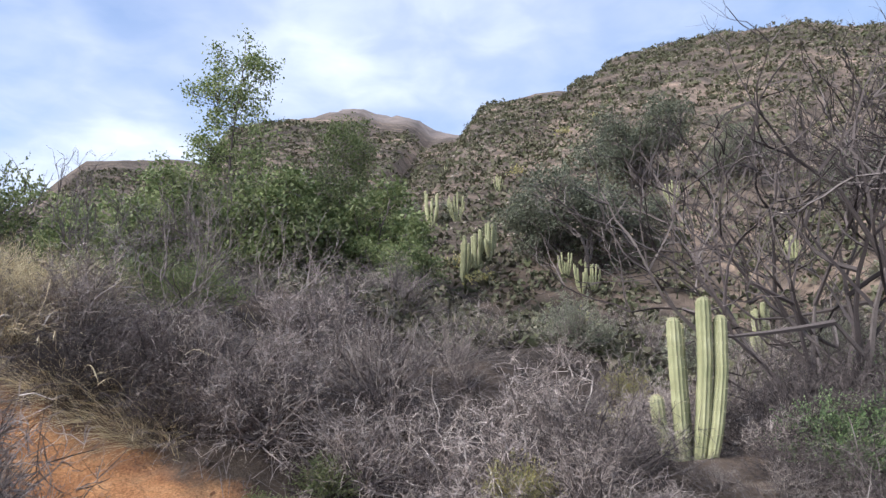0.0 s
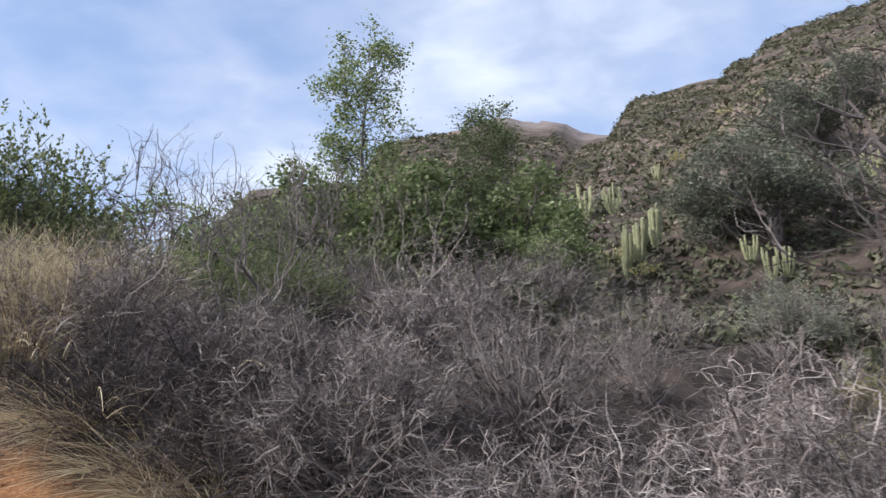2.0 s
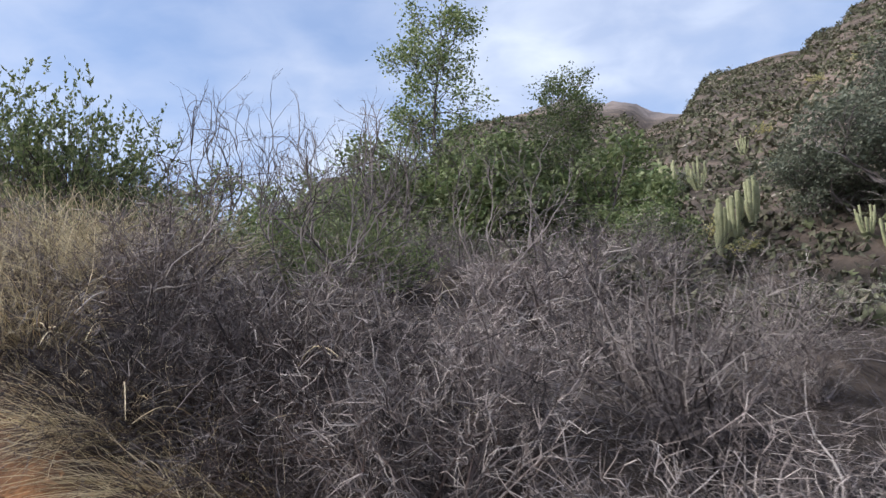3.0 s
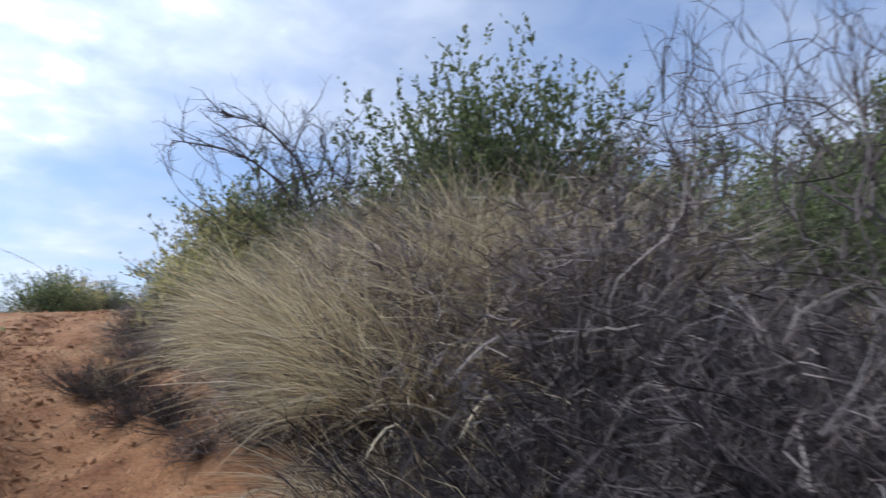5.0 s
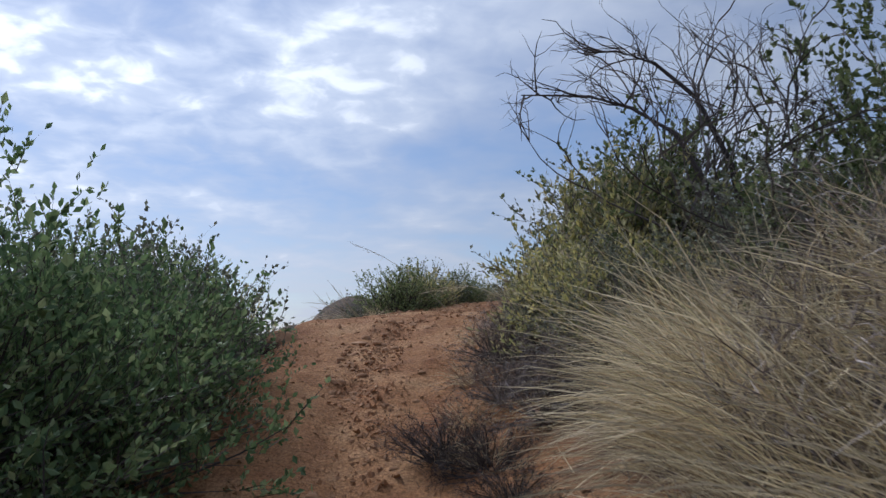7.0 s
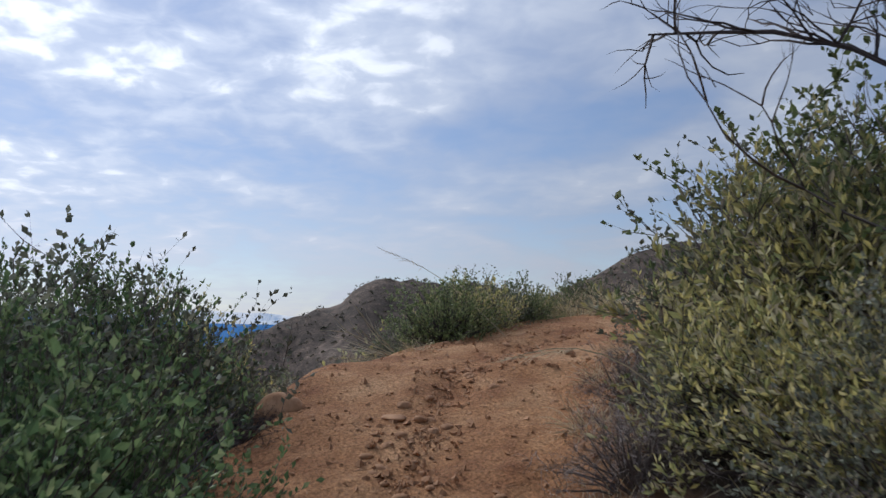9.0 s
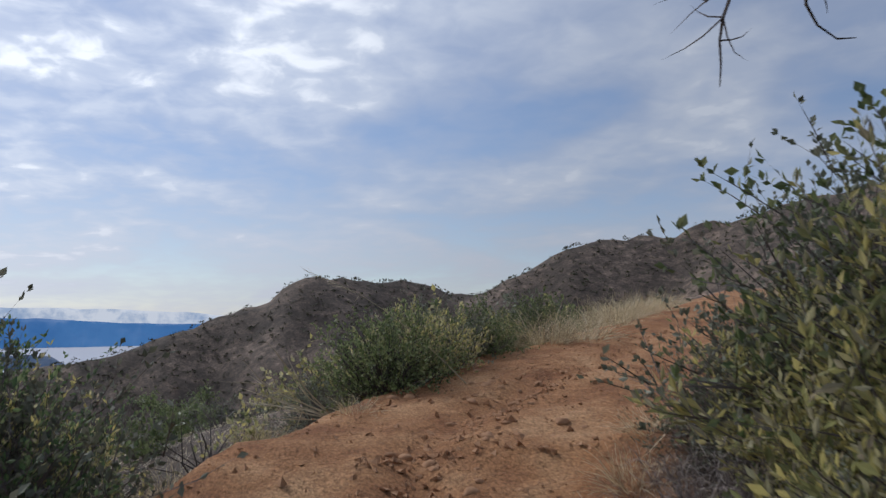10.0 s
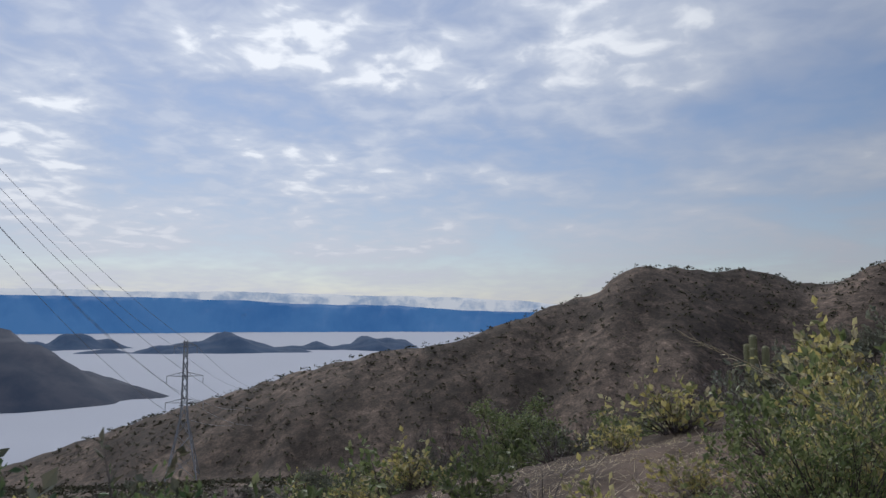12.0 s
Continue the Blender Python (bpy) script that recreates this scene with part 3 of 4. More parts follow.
def bare_tree(label, tall, trunks, depth, radius, lean=(0, 0, 0), split=3, mat=None):
    ob = thing("bare_tree", label, "tree", "bare trees")
    wood, fine, tips = Shape(), Shape(), []
    for _ in range(trunks):
        d = Vector((random.gauss(0, 0.4) + lean[0], random.gauss(0, 0.4) + lean[1], 1 + lean[2]))
        branching(wood, (random.gauss(0, 0.06), random.gauss(0, 0.06), -0.1), d, tall * 0.42, radius, depth, tips, 0.2, split)
    for p, d in tips:
        for _ in range(3):
            fine.blade(wander(p - d * random.uniform(0, 0.15), d + Vector((random.gauss(0, 0.6), random.gauss(0, 0.6), random.gauss(0.1, 0.5))), random.uniform(0.1, 0.3) * tall / 3, 3, 0.25), 0.0022)
    part("trunk", wood, mat or M_BARK, ob)
    tagged(part("brushwood", fine, mat or M_BARK, ob), kind="stuff")
    return ob


def bough(label, foot, limb):
    """One bare limb that rises from its foot and arches over, with twigs along it."""
    ob = thing("bare_bough", label, "branch", "bare trees")
    a = Vector(foot)
    ob.location = a
    wood, fine = Shape(), Shape()
    pts = [Vector(p) - a for p in (foot, *limb)]
    n = len(pts)
    wood.tube(pts, [0.024 * (1 - 0.8 * i / (n - 1)) for i in range(n)], 6)
    for k in range(16):
        i = random.randint(n // 3, n - 2)
        p = pts[i].lerp(pts[i + 1], random.random())
        d = (pts[i + 1] - pts[i]).normalized() + Vector((random.gauss(0, 0.55), random.gauss(0, 0.55), random.gauss(0.25, 0.45)))
        tw = wander(p, d, random.uniform(0.25, 0.6), 5, 0.2, 0.02)
        side = Shape()
        side.tube(tw, [0.009, 0.007, 0.006, 0.005, 0.004, 0.002])
        part("side_branch", side, M_TWIG_DARK, ob)
        for _ in range(4):
            q = tw[random.randint(1, 5)]
            fine.tube(wander(q, d + Vector((random.gauss(0, 0.6), random.gauss(0, 0.6), random.gauss(0.1, 0.5))), random.uniform(0.1, 0.28), 3, 0.25), [0.0035, 0.003, 0.002, 0])
    part("limb", wood, M_TWIG_DARK, ob)
    tagged(part("brushwood", fine, M_TWIG_DARK, ob), kind="stuff")
    return ob


def leafy_tree(label, tall, spread, depth, tip_leaves, leaf_len, mat_leaf, radius=0.09, lean=(0, 0), trunks=1):
    ob = thing("tree", label, "tree", "green trees")
    wood, leaf, tips = Shape(), Shape(), []
    for _ in range(trunks):
        branching(wood, (random.gauss(0, 0.05), random.gauss(0, 0.05), -0.15), Vector((lean[0] + random.gauss(0, 0.25 * (trunks > 1)), lean[1] + random.gauss(0, 0.25 * (trunks > 1)), 1.0)), tall * 0.38, radius, depth, tips, spread, 3, 0.07)
    for p, d in tips:
        for _ in range(tip_leaves):
            q = p + Vector((random.gauss(0, 1), random.gauss(0, 1), random.gauss(0, 0.8))) * tall * 0.045
            ln = leaf_len * random.uniform(0.6, 1.3)
            leaf.leaf(q, (random.gauss(0, 1), random.gauss(0, 1), random.gauss(0.2, 0.8)), ln, ln * 0.32)
    part("trunk", wood, M_BARK, ob)
    tagged(part("crown", leaf, mat_leaf, ob), kind="stuff")
    return ob


def slender_tree(label, tall, crown_from, reach, tip_leaves, leaf_len, mat_leaf):
    """A straight leader with side limbs that shorten towards the top."""
    ob = thing("tree", label, "tree", "green trees")
    wood, leaf, tips = Shape(), Shape(), []
    pts = wander((0, 0, -0.15), (0.02, 0, 1), tall, 12, 0.09, 0.12)
    wood.tube(pts, [0.11 * (1 - 0.075 * i) for i in range(13)], 6)
    for k in range(44):
        f = crown_from + (1 - crown_from) * (k + random.random()) / 44
        i = min(int(f * 12), 11)
        p = pts[i].lerp(pts[i + 1], f * 12 - i)
        a = random.uniform(0, 2 * math.pi)
        ln = reach * (1 - 0.55 * (f - crown_from) / (1 - crown_from)) * random.uniform(0.5, 1.15)
        branching(wood, p, (math.cos(a), math.sin(a), random.uniform(0.0, 0.9)), ln * 0.5, 0.022, 2, tips, 0.2, 3, 0.05)
    for p, d in tips:
        for _ in range(tip_leaves):
            q = p + Vector((random.gauss(0, 1), random.gauss(0, 1), random.gauss(0, 0.8))) * 0.17
            ln = leaf_len * random.uniform(0.6, 1.3)
            leaf.leaf(q, (random.gauss(0, 1), random.gauss(0, 1), random.gauss(0.2, 0.8)), ln, ln * 0.36)
    part("trunk", wood, M_BARK, ob)
    tagged(part("crown", leaf, mat_leaf, ob), kind="stuff")
    return ob


def cactus_column(points, radius, ribs=11):
    """A ribbed column with a rounded tip."""
    s = Shape()
    pts = [Vector(p) for p in points]
    rings = []
    n = 14
    total = len(pts) - 1
    for i in range(n + 1):
        f = i / n * total
        k = min(int(f), total - 1)
        rings.append((pts[k].lerp(pts[k + 1], f - k), radius * (0.85 + 0.2 * min(1, i / 5)) * (1 + 0.03 * math.sin(i * 2.1))))
    d = (pts[-1] - pts[-2]).normalized()
    for a in (25, 50, 72, 88):
        rings.append((pts[-1] + d * radius * math.sin(radians(a)), radius * 1.05 * math.cos(radians(a))))
    m = ribs * 2
    for c, r in rings:
        for j in range(m):
            t = 2 * math.pi * j / m
            rr = r * (1.0 if j % 2 == 0 else 0.9)
            s.v.append((c.x + rr * math.cos(t), c.y + rr * math.sin(t), c.z))
    for i in range(len(rings) - 1):
        for j in range(m):
            s.f.append((i * m + j, i * m + (j + 1) % m, (i + 1) * m + (j + 1) % m, (i + 1) * m + j))
    spines = Shape()
    for i in range(1, len(rings) - 1):
        c, r = rings[i]
        for j in range(0, m, 2):
            t = 2 * math.pi * j / m
            o = Vector((math.cos(t), math.sin(t), 0))
            for _ in range(3):
                w = o + Vector((random.gauss(0, 0.5), random.gauss(0, 0.5), random.gauss(0.1, 0.5)))
                q = c + o * r * 0.98
                spines.tube([q, q + w.normalized() * random.uniform(0.015, 0.035)], [0.0014, 0])
    return s, spines


def cactus(label, columns, group="columnar cacti"):
    """columns: rows of lean x, lean y, height, radius, foot x, foot y."""
    ob = thing("cactus", label, "cactus", group)
    for lx, ly, h, r, fx, fy in columns:
        pts = [(fx, fy, -0.1), (fx + lx * 0.55, fy + ly * 0.55, h * 0.3), (fx + lx * 0.9, fy + ly * 0.9, h * 0.65), (fx + lx, fy + ly, h)]
        body, spines = cactus_column(pts, r)
        col = part("column", body, M_CACTUS, ob)
        tagged(part("spine_cover", spines, M_SPINE, col, "pale straw-coloured spines"), kind="stuff")
    return ob


def rock(label, size, seed, mat, name="rock", group="loose stones"):
    bm = bmesh.new()
    bmesh.ops.create_icosphere(bm, subdivisions=3, radius=1.0)
    for v in bm.verts:
        p = v.co.copy()
        k = 1 + 0.28 * noise.noise(p * 1.1 + Vector((seed, 0, 0))) + 0.10 * noise.noise(p * 3.1 + Vector((0, seed, 0)))
        k = min(k, 1.08)
        v.co = Vector((p.x * size[0], p.y * size[1], p.z * size[2])) * k
    me = bpy.data.meshes.new(name)
    bm.to_mesh(me)
    bm.free()
    me.materials.append(mat)
    me.polygons.foreach_set("use_smooth", [True] * len(me.polygons))
    return tagged(new(name, me), label, "rock", group)


def put(ob, x, y, turn=0.0, size=1.0, sink=0.02, tilt=(0, 0), tall=1.0):
    ob.matrix_basis = pose(x, y, height(x, y) - sink, tilt[0], tilt[1], turn) @ Matrix.Diagonal((size, size, size * tall, 1))
    return ob


def again(ob, x, y, turn=0.0, size=1.0, sink=0.02, tilt=(0, 0), tall=1.0):
    """Another of the same kind at x, y."""
    c = copy_thing(ob, Matrix.Identity(4))
    return put(c, x, y, turn, size, sink, tilt, tall)

# ---------------------------------------------------------------- kinds of plants
random.seed(11)
DRY = [dry_shrub("grey-brown leafless dry shrub of tangled twigs", 0.75, 0.85, 90, 26, None, M_BARK, gnarled=4),
       dry_shrub("grey-brown leafless dry shrub of tangled twigs", 0.9, 0.7, 95, 25, None, M_BARK, gnarled=4),
       dry_shrub("pale grey dry shrub with drooping twigs", 0.6, 0.95, 90, 27, None, M_BARK, gnarled=3)]
DRY_FAR = dry_shrub("grey-brown leafless dry shrub of tangled twigs", 0.8, 0.8, 60, 11, None, M_BARK)
# near-black twigs: a dark shrub's own colour, and shade painted into thicket gaps
DARK = dry_shrub("dark, nearly black dead shrub on the bank, partly for painted shade", 1.0, 0.85, 120, 26, M_TWIG_DARK, M_TWIG_DARK)
GREEN = [leafy_shrub("green leafy shrub with small oval leaves", 0.8, 0.9, 220, 10, 0.032, M_LEAF, sprigs=6),
         leafy_shrub("dark green dense shrub beside the trail", 0.9, 0.95, 320, 11, 0.031, M_LEAF_DARK, 0.15, sprigs=6)]
YELLOW = leafy_shrub("yellow-green leafy shrub on the trail bank", 0.75, 0.8, 230, 10, 0.046, M_LEAF_YELLOW, 0.35, wide=0.17, sprigs=6)
GREEN_HIGH = leafy_shrub("tall open green shrub behind the grassy bank", 1.0, 1.75, 300, 11, 0.04, M_LEAF, 0.2, sprigs=6)
GREEN_TALL = leafy_shrub("tall dense dark green shrub beside the trail", 1.35, 1.7, 560, 12, 0.036, M_LEAF_DARK, 0.15, wide=0.26, sprigs=6)
YELLOW_TALL = leafy_shrub("tall yellow-green shrub at the trail edge", 1.0, 1.65, 300, 10, 0.042, M_LEAF_YELLOW, 0.3, wide=0.18)
GREY = leafy_shrub("grey-green open shrub with sparse leaves", 0.85, 1.0, 230, 9, 0.03, M_LEAF_GREY, sprigs=6)
STRAW = [grass_clump("tall straw-coloured dry grass clump", 0.95, 0.85, 1250, (-0.05, -0.2), stand=0.5),
         grass_clump("tall straw-coloured dry grass clump", 0.95, 0.75, 1150, (-0.1, -0.1), stand=0.6)]
SWEPT = grass_clump("dry grass clump swept flat over the bank", 0.9, 1.0, 300, (-0.5, -0.7), stand=0.35)
LOW = grass_clump("short dry grass tuft beside the trail", 0.35, 0.4, 260)
SLOPE = [leafy_shrub("green bush on the scrubby slope", 0.9, 0.95, 42, 4, 0.11, M_LEAF, sprigs=3, group="slope bushes"),
         leafy_shrub("grey-green bush on the scrubby slope", 0.95, 0.8, 42, 4, 0.10, M_LEAF_GREY, sprigs=3, group="slope bushes"),
         leafy_shrub("yellow-green bush on the scrubby slope", 0.8, 0.8, 42, 4, 0.10, M_LEAF_YELLOW, sprigs=3, group="slope bushes"),
         dry_shrub("leafless brown bush on the scrubby slope", 0.9, 0.9, 30, 10, group="slope bushes")]

first = {}


def lay(kind, x, y, size=1.0, tall=1.0, sink=0.03, turn=None):
    """The first of a kind is the one built; the rest are copies."""
    t = random.uniform(0, 360) if turn is None else turn
    tilt = (random.uniform(-6, 6), random.uniform(-6, 6))
    if kind.name in first:
        return again(kind, x, y, t, size, sink, tilt, tall)
    first[kind.name] = 1
    return put(kind, x, y, t, size, sink, tilt, tall)


# ---------------------------------------------------------------- grey thicket on the bank ahead of the bend
for _ in range(88):
    x, y = random.uniform(-3.2, 8.5), random.uniform(6.4, 16)
    if x < -0.5 and y < 6.5 + 0.2 * -x:
        continue
    if math.hypot(x - 2.33, y - 7.44) < 0.8 or (abs(x - 2.33 * y / 7.44) < 0.55 and y < 7.6):
        continue
    # near-black shrubs mixed in also paint the thicket's shaded gaps and shadowed right side
    lay(DARK if random.random() < (0.5 if x > 2.8 and y < 10 else 0.25 if y < 9 else 0.05) else (DRY_FAR if y > 10.5 else random.choice(DRY)), x, y, random.uniform(0.7, 1.3), random.uniform(0.75, 1.25))
for x, y, s in ((2.5, 5.7, 0.4), (3.1, 5.3, 0.5), (1.55, 5.6, 0.45), (2.7, 6.4, 0.45), (1.5, 6.9, 0.75), (2.2, 6.5, 0.35), (3.1, 7.4, 0.7), (0.1, 5.6, 0.5), (1.0, 5.7, 0.75), (0.4, 6.1, 0.9), (-0.7, 6.3, 0.95), (2.9, 5.9, 0.7), (-1.5, 6.5, 0.95), (3.6, 6.5, 1.0), (1.2, 6.6, 0.8), (-0.2, 6.9, 1.1), (-1.9, 6.9, 1.0)):
    lay(random.choice(DRY), x, y, s)
# dead dark shrubs, near-black also to paint the shade of the hollow
for x, y, s in ((-2.85, 6.85, 0.75), (-2.3, 6.75, 0.7), (-3.2, 6.8, 0.7), (-1.7, 6.7, 0.6), (-2.6, 7.2, 0.9)):
    lay(DARK, x, y, s)
lay(DRY[0], -1.9, 7.2, 0.85)
lay(DRY[1], -3.35, 7.3, 0.9)
lay(DRY[1], -2.6, 7.5, 1.0)
lay(DRY[2], -3.5, 7.6, 1.05)
lay(DRY[0], -2.2, 7.6, 1.0)
lay(DRY[2], -1.4, 7.0, 0.9)
# the DARK ones on the right and in between deepen the painted shade
for k, x, y, s in ((YELLOW, 0.55, 5.9, 0.45), (GREEN[0], -1.25, 5.55, 0.3), (YELLOW, 2.0, 9.6, 0.6), (YELLOW, 3.4, 10.2, 0.6), (GREEN[1], 3.9, 7.2, 0.8), (DARK, 3.4, 6.6, 0.6), (DARK, 4.3, 6.9, 0.7), (DARK, 3.9, 7.7, 0.9), (DARK, 3.2, 7.9, 0.9), (DARK, 4.6, 8.6, 1.0), (DARK, 2.9, 6.8, 0.6), (GREEN[1], 5.2, 8.6, 1.0), (DARK, 4.0, 6.3, 0.6), (GREEN[1], 4.7, 7.6, 0.9), (GREEN[1], 3.6, 7.4, 0.7), (DARK, 5.3, 7.6, 0.9), (DARK, 3.4, 5.9, 0.55), (DARK, 4.4, 9.4, 1.0), (DARK, -0.5, 7.6, 0.8), (DARK, 0.6, 7.3, 0.7), (DARK, -1.6, 6.6, 0.6), (GREY, 2.2, 13, 0.9), (GREY, 4.5, 14, 1.0), (GREY, 6.5, 13, 1.0), (YELLOW, 2.6, 11.5, 0.6), (GREEN[0], -0.9, 6.1, 0.35)):
    lay(k, x, y, s)
for x, y, s in ((-3.3, 3.4, 0.8), (-3.9, 3.2, 0.9), (-3.2, 4.5, 0.75), (-4.4, 4.0, 0.9), (-2.55, 3.75, 1.3), (-2.75, 3.3, 1.2), (-2.3, 3.3, 0.9), (-3.0, 4.2, 1.1)):
    lay(DRY[2], x, y, s, 1.2)
for x, y, s in ((-1.75, 2.65, 1.1), (-2.2, 3.3, 1.2), (-2.6, 2.6, 1.5)):
    lay(DRY[2], x, y, s, 1.45)
lay(DARK, -1.85, 3.1, 0.75, 1.5)
# ---------------------------------------------------------------- straw grass on the bank above the trail
for x, y, s in ((-4.2, 6.95, 0.9), (-4.7, 7.1, 0.9), (-5.2, 7.15, 0.92), (-5.8, 7.35, 1.0), (-4.9, 7.7, 1.15), (-5.6, 7.9, 1.15), (-6.3, 7.5, 1.0),
                (-4.1, 7.5, 1.0), (-6.7, 7.8, 0.85), (-4.5, 6.85, 0.7), (-6.1, 7.2, 0.7), (-5.3, 7.0, 0.7), (-7.2, 7.7, 0.7), (-5.1, 8.2, 1.1), (-4.3, 8.0, 1.1)):
    lay(random.choice(STRAW), x, y + 0.28, s, turn=random.uniform(-70, 70))
for x, y, s in ((-3.3, 6.7, 0.6), (-2.3, 6.45, 0.55), (-2.8, 6.55, 0.6), (-3.9, 6.8, 0.5), (-2.55, 6.5, 0.5), (-3.1, 6.7, 0.5)):
    lay(SWEPT, x, y, s, turn=random.uniform(-30, 30))
for x, y, s in ((-4.6, 7.3, 0.85), (-5.3, 7.45, 0.9), (-4.1, 7.2, 0.8), (-5.0, 6.95, 0.6), (-6.0, 7.6, 0.7), (-3.6, 7.3, 0.8), (-4.95, 7.0, 0.55), (-4.7, 7.55, 1.05), (-5.5, 7.2, 0.7), (-5.9, 7.9, 0.95), (-4.3, 6.95, 0.6)):
    lay(DRY[2], x, y, s)
for x, y, s in ((-7.9, 6.85, 0.4), (-7.5, 7.0, 0.35), (-6.6, 6.85, 0.36), (-5.9, 6.85, 0.32), (-6.2, 6.9, 0.3), (-7.0, 6.95, 0.3), (-5.3, 6.8, 0.28)):
    lay(DARK, x, y, s)
# leafy shrubs behind the bank
for k, x, y, s in ((GREEN_HIGH, -6.95, 9.4, 1.2), (GREEN_HIGH, -6.3, 9.7, 1.2), (GREEN[0], -4.2, 9.2, 0.8), (GREEN[0], -6.7, 8.7, 1.0), (GREY, -7.3, 8.6, 0.9), (GREEN[0], -3.0, 9.4, 0.8), (GREY, -8.0, 8.0, 0.75), (GREEN[0], -3.6, 9.9, 0.9)):
    lay(k, x, y, s)
# ---------------------------------------------------------------- green shrubs on the outer side of the trail
for k, x, y, s in ((GREEN_TALL, -6.5, 4.0, 0.95), (GREEN[1], -7.4, 4.4, 1.5), (GREEN[1], -5.5, 3.6, 0.9), (GREEN_TALL, -7.3, 4.0, 1.2), (GREEN[1], -8.0, 4.85, 1.4), (GREEN[1], -8.9, 4.9, 1.2),
                   (GREY, -9.5, 4.65, 1.5), (DARK, -10.35, 5.85, 0.3), (DARK, -10.6, 5.95, 0.25), (YELLOW_TALL, -11.5, 5.35, 0.75), (GREY, -11.4, 5.15, 1.5), (GREY, -10.6, 4.7, 1.8), (GREEN_TALL, -11.5, 5.0, 0.92), (GREEN_TALL, -11.0, 4.7, 1.05), (GREEN_TALL, -12.0, 4.9, 0.9), (DRY[2], -11.1, 5.25, 1.25), (DRY[2], -11.7, 5.3, 1.2), (GREEN[1], -9.3, 5.15, 1.15), (GREEN_TALL, -9.75, 4.0, 1.1), (GREY, -9.0, 4.6, 1.1), (GREEN[0], -10.4, 5.2, 0.8)):
    lay(k, x, y, s)
# ---------------------------------------------------------------- shrubs on the inner side past the grass
for k, x, y, s in ((YELLOW, -8.75, 8.1, 0.95), (GREY, -10.0, 8.95, 1.25), (YELLOW, -8.1, 8.1, 0.85), (GREEN[0], -9.4, 9.1, 1.5), (YELLOW, -9.5, 8.25, 0.65), (GREY, -9.1, 7.9, 0.5), (YELLOW, -9.2, 8.7, 1.38), (DRY[0], -9.0, 7.5, 0.5), (DRY[1], -8.3, 7.35, 0.5), (DRY[0], -9.8, 7.9, 0.5), (DRY[2], -7.7, 7.4, 0.6), (DRY[0], -9.9, 5.3, 0.6), (DRY[1], -9.2, 5.2, 0.6), (YELLOW, -9.9, 8.6, 0.85),
                   (GREY, -10.4, 8.55, 0.6)):
    lay(k, x, y, s)
# ---------------------------------------------------------------- at the crest
for k, x, y, s in ((GREEN[0], -13.3, 7.55, 0.8), (YELLOW, -13.8, 7.9, 0.8), (GREEN[0], -14.5, 8.6, 0.7), (YELLOW, -15.4, 9.1, 0.75), (GREY, -14.2, 8.1, 0.8), (GREEN[0], -16.5, 10.1, 0.8), (GREY, -13.4, 7.1, 0.55)):
    lay(k, x, y, s)
for _ in range(46):
    f = random.random()
    x, y = -14.2 - 6.5 * f + random.gauss(0, 0.3), 9.3 + 5.5 * f + random.gauss(0, 0.3)
    lay(LOW, x - 0.5, y - 0.2, random.uniform(0.7, 1.5))
for _ in range(40):
    x = random.uniform(-22, -15)
    lay(LOW, x, 12.5 - (x + 15) * 0.75 + random.uniform(0.2, 3.0), random.uniform(0.6, 1.3))
for x, y, s in ((-8.9, 7.3, 0.6), (-8.2, 7.1, 0.6), (-9.7, 7.6, 0.6), (-10.5, 8.0, 0.6), (-7.6, 7.0, 0.6), (-10.9, 8.3, 0.5), (-12.4, 7.15, 0.5), (-12.0, 6.6, 0.5),
                (-8.9, 5.7, 0.6), (-9.9, 5.6, 0.5), (-10.6, 5.55, 0.5), (-11.6, 6.1, 0.5), (-7.9, 5.35, 0.5), (-1.2, 5.6, 0.6), (-0.6, 5.7, 0.6), (-5.2, 4.8, 0.5), (-4.6, 4.6, 0.5)):
    lay(LOW, x, y, s)

# ---------------------------------------------------------------- trees
BARE = bare_tree("dark bare tree with crooked thorny branches", 4.4, 5, 4, 0.05, split=3, mat=M_TWIG_DARK)
put(BARE, 4.4, 8.6, 30)
again(BARE, 6.6, 9.5, 210, 1.0)
again(BARE, 4.2, 9.2, 120, 0.85)
again(BARE, 5.4, 8.4, 250, 1.0)
BARE_SMALL = bare_tree("leafless grey sapling with crooked branches", 2.0, 4, 3, 0.018, split=3)
put(BARE_SMALL, -8.6, 8.7, 0)
for x, y, s, t in ((-3.0, 8.3, 0.7, 30), (-2.9, 9.0, 0.75, 250), (-1.3, 8.9, 0.65, 320), (-4.4, 9.6, 0.8, 80), (-7.6, 8.5, 0.85, 10), (-11.0, 5.3, 0.6, 300), (-5.0, 10.2, 0.9, 200), (-6.0, 13, 1.0, 45), (-4.0, 13, 0.9, 145), (-2.2, 10.5, 0.8, 20), (-3.5, 11.5, 0.9, 270)):
    again(BARE_SMALL, x, y, t, s)
bough("bare bough reaching out over the bank", (-8.5, 9.0, height(-8.5, 9.0)), ((-8.6, 8.85, 3.7), (-8.72, 8.72, 4.05), (-8.93, 8.5, 4.28), (-9.15, 8.28, 4.42), (-9.35, 8.1, 4.48), (-9.58, 7.88, 4.54)))
bough("bare bough reaching out over the bank", (-8.4, 9.1, height(-8.4, 9.1)), ((-8.5, 9.0, 3.8), (-8.65, 8.85, 4.3), (-8.85, 8.65, 4.6), (-9.05, 8.45, 4.75), (-9.3, 8.3, 4.82)))
TREE = slender_tree("slender green tree with an open crown", 9.0, 0.34, 3.0, 26, 0.10, M_LEAF)
put(TREE, -5.75, 22.8, 0, 0.84)
again(TREE, -4.15, 22.65, 120, 0.72)
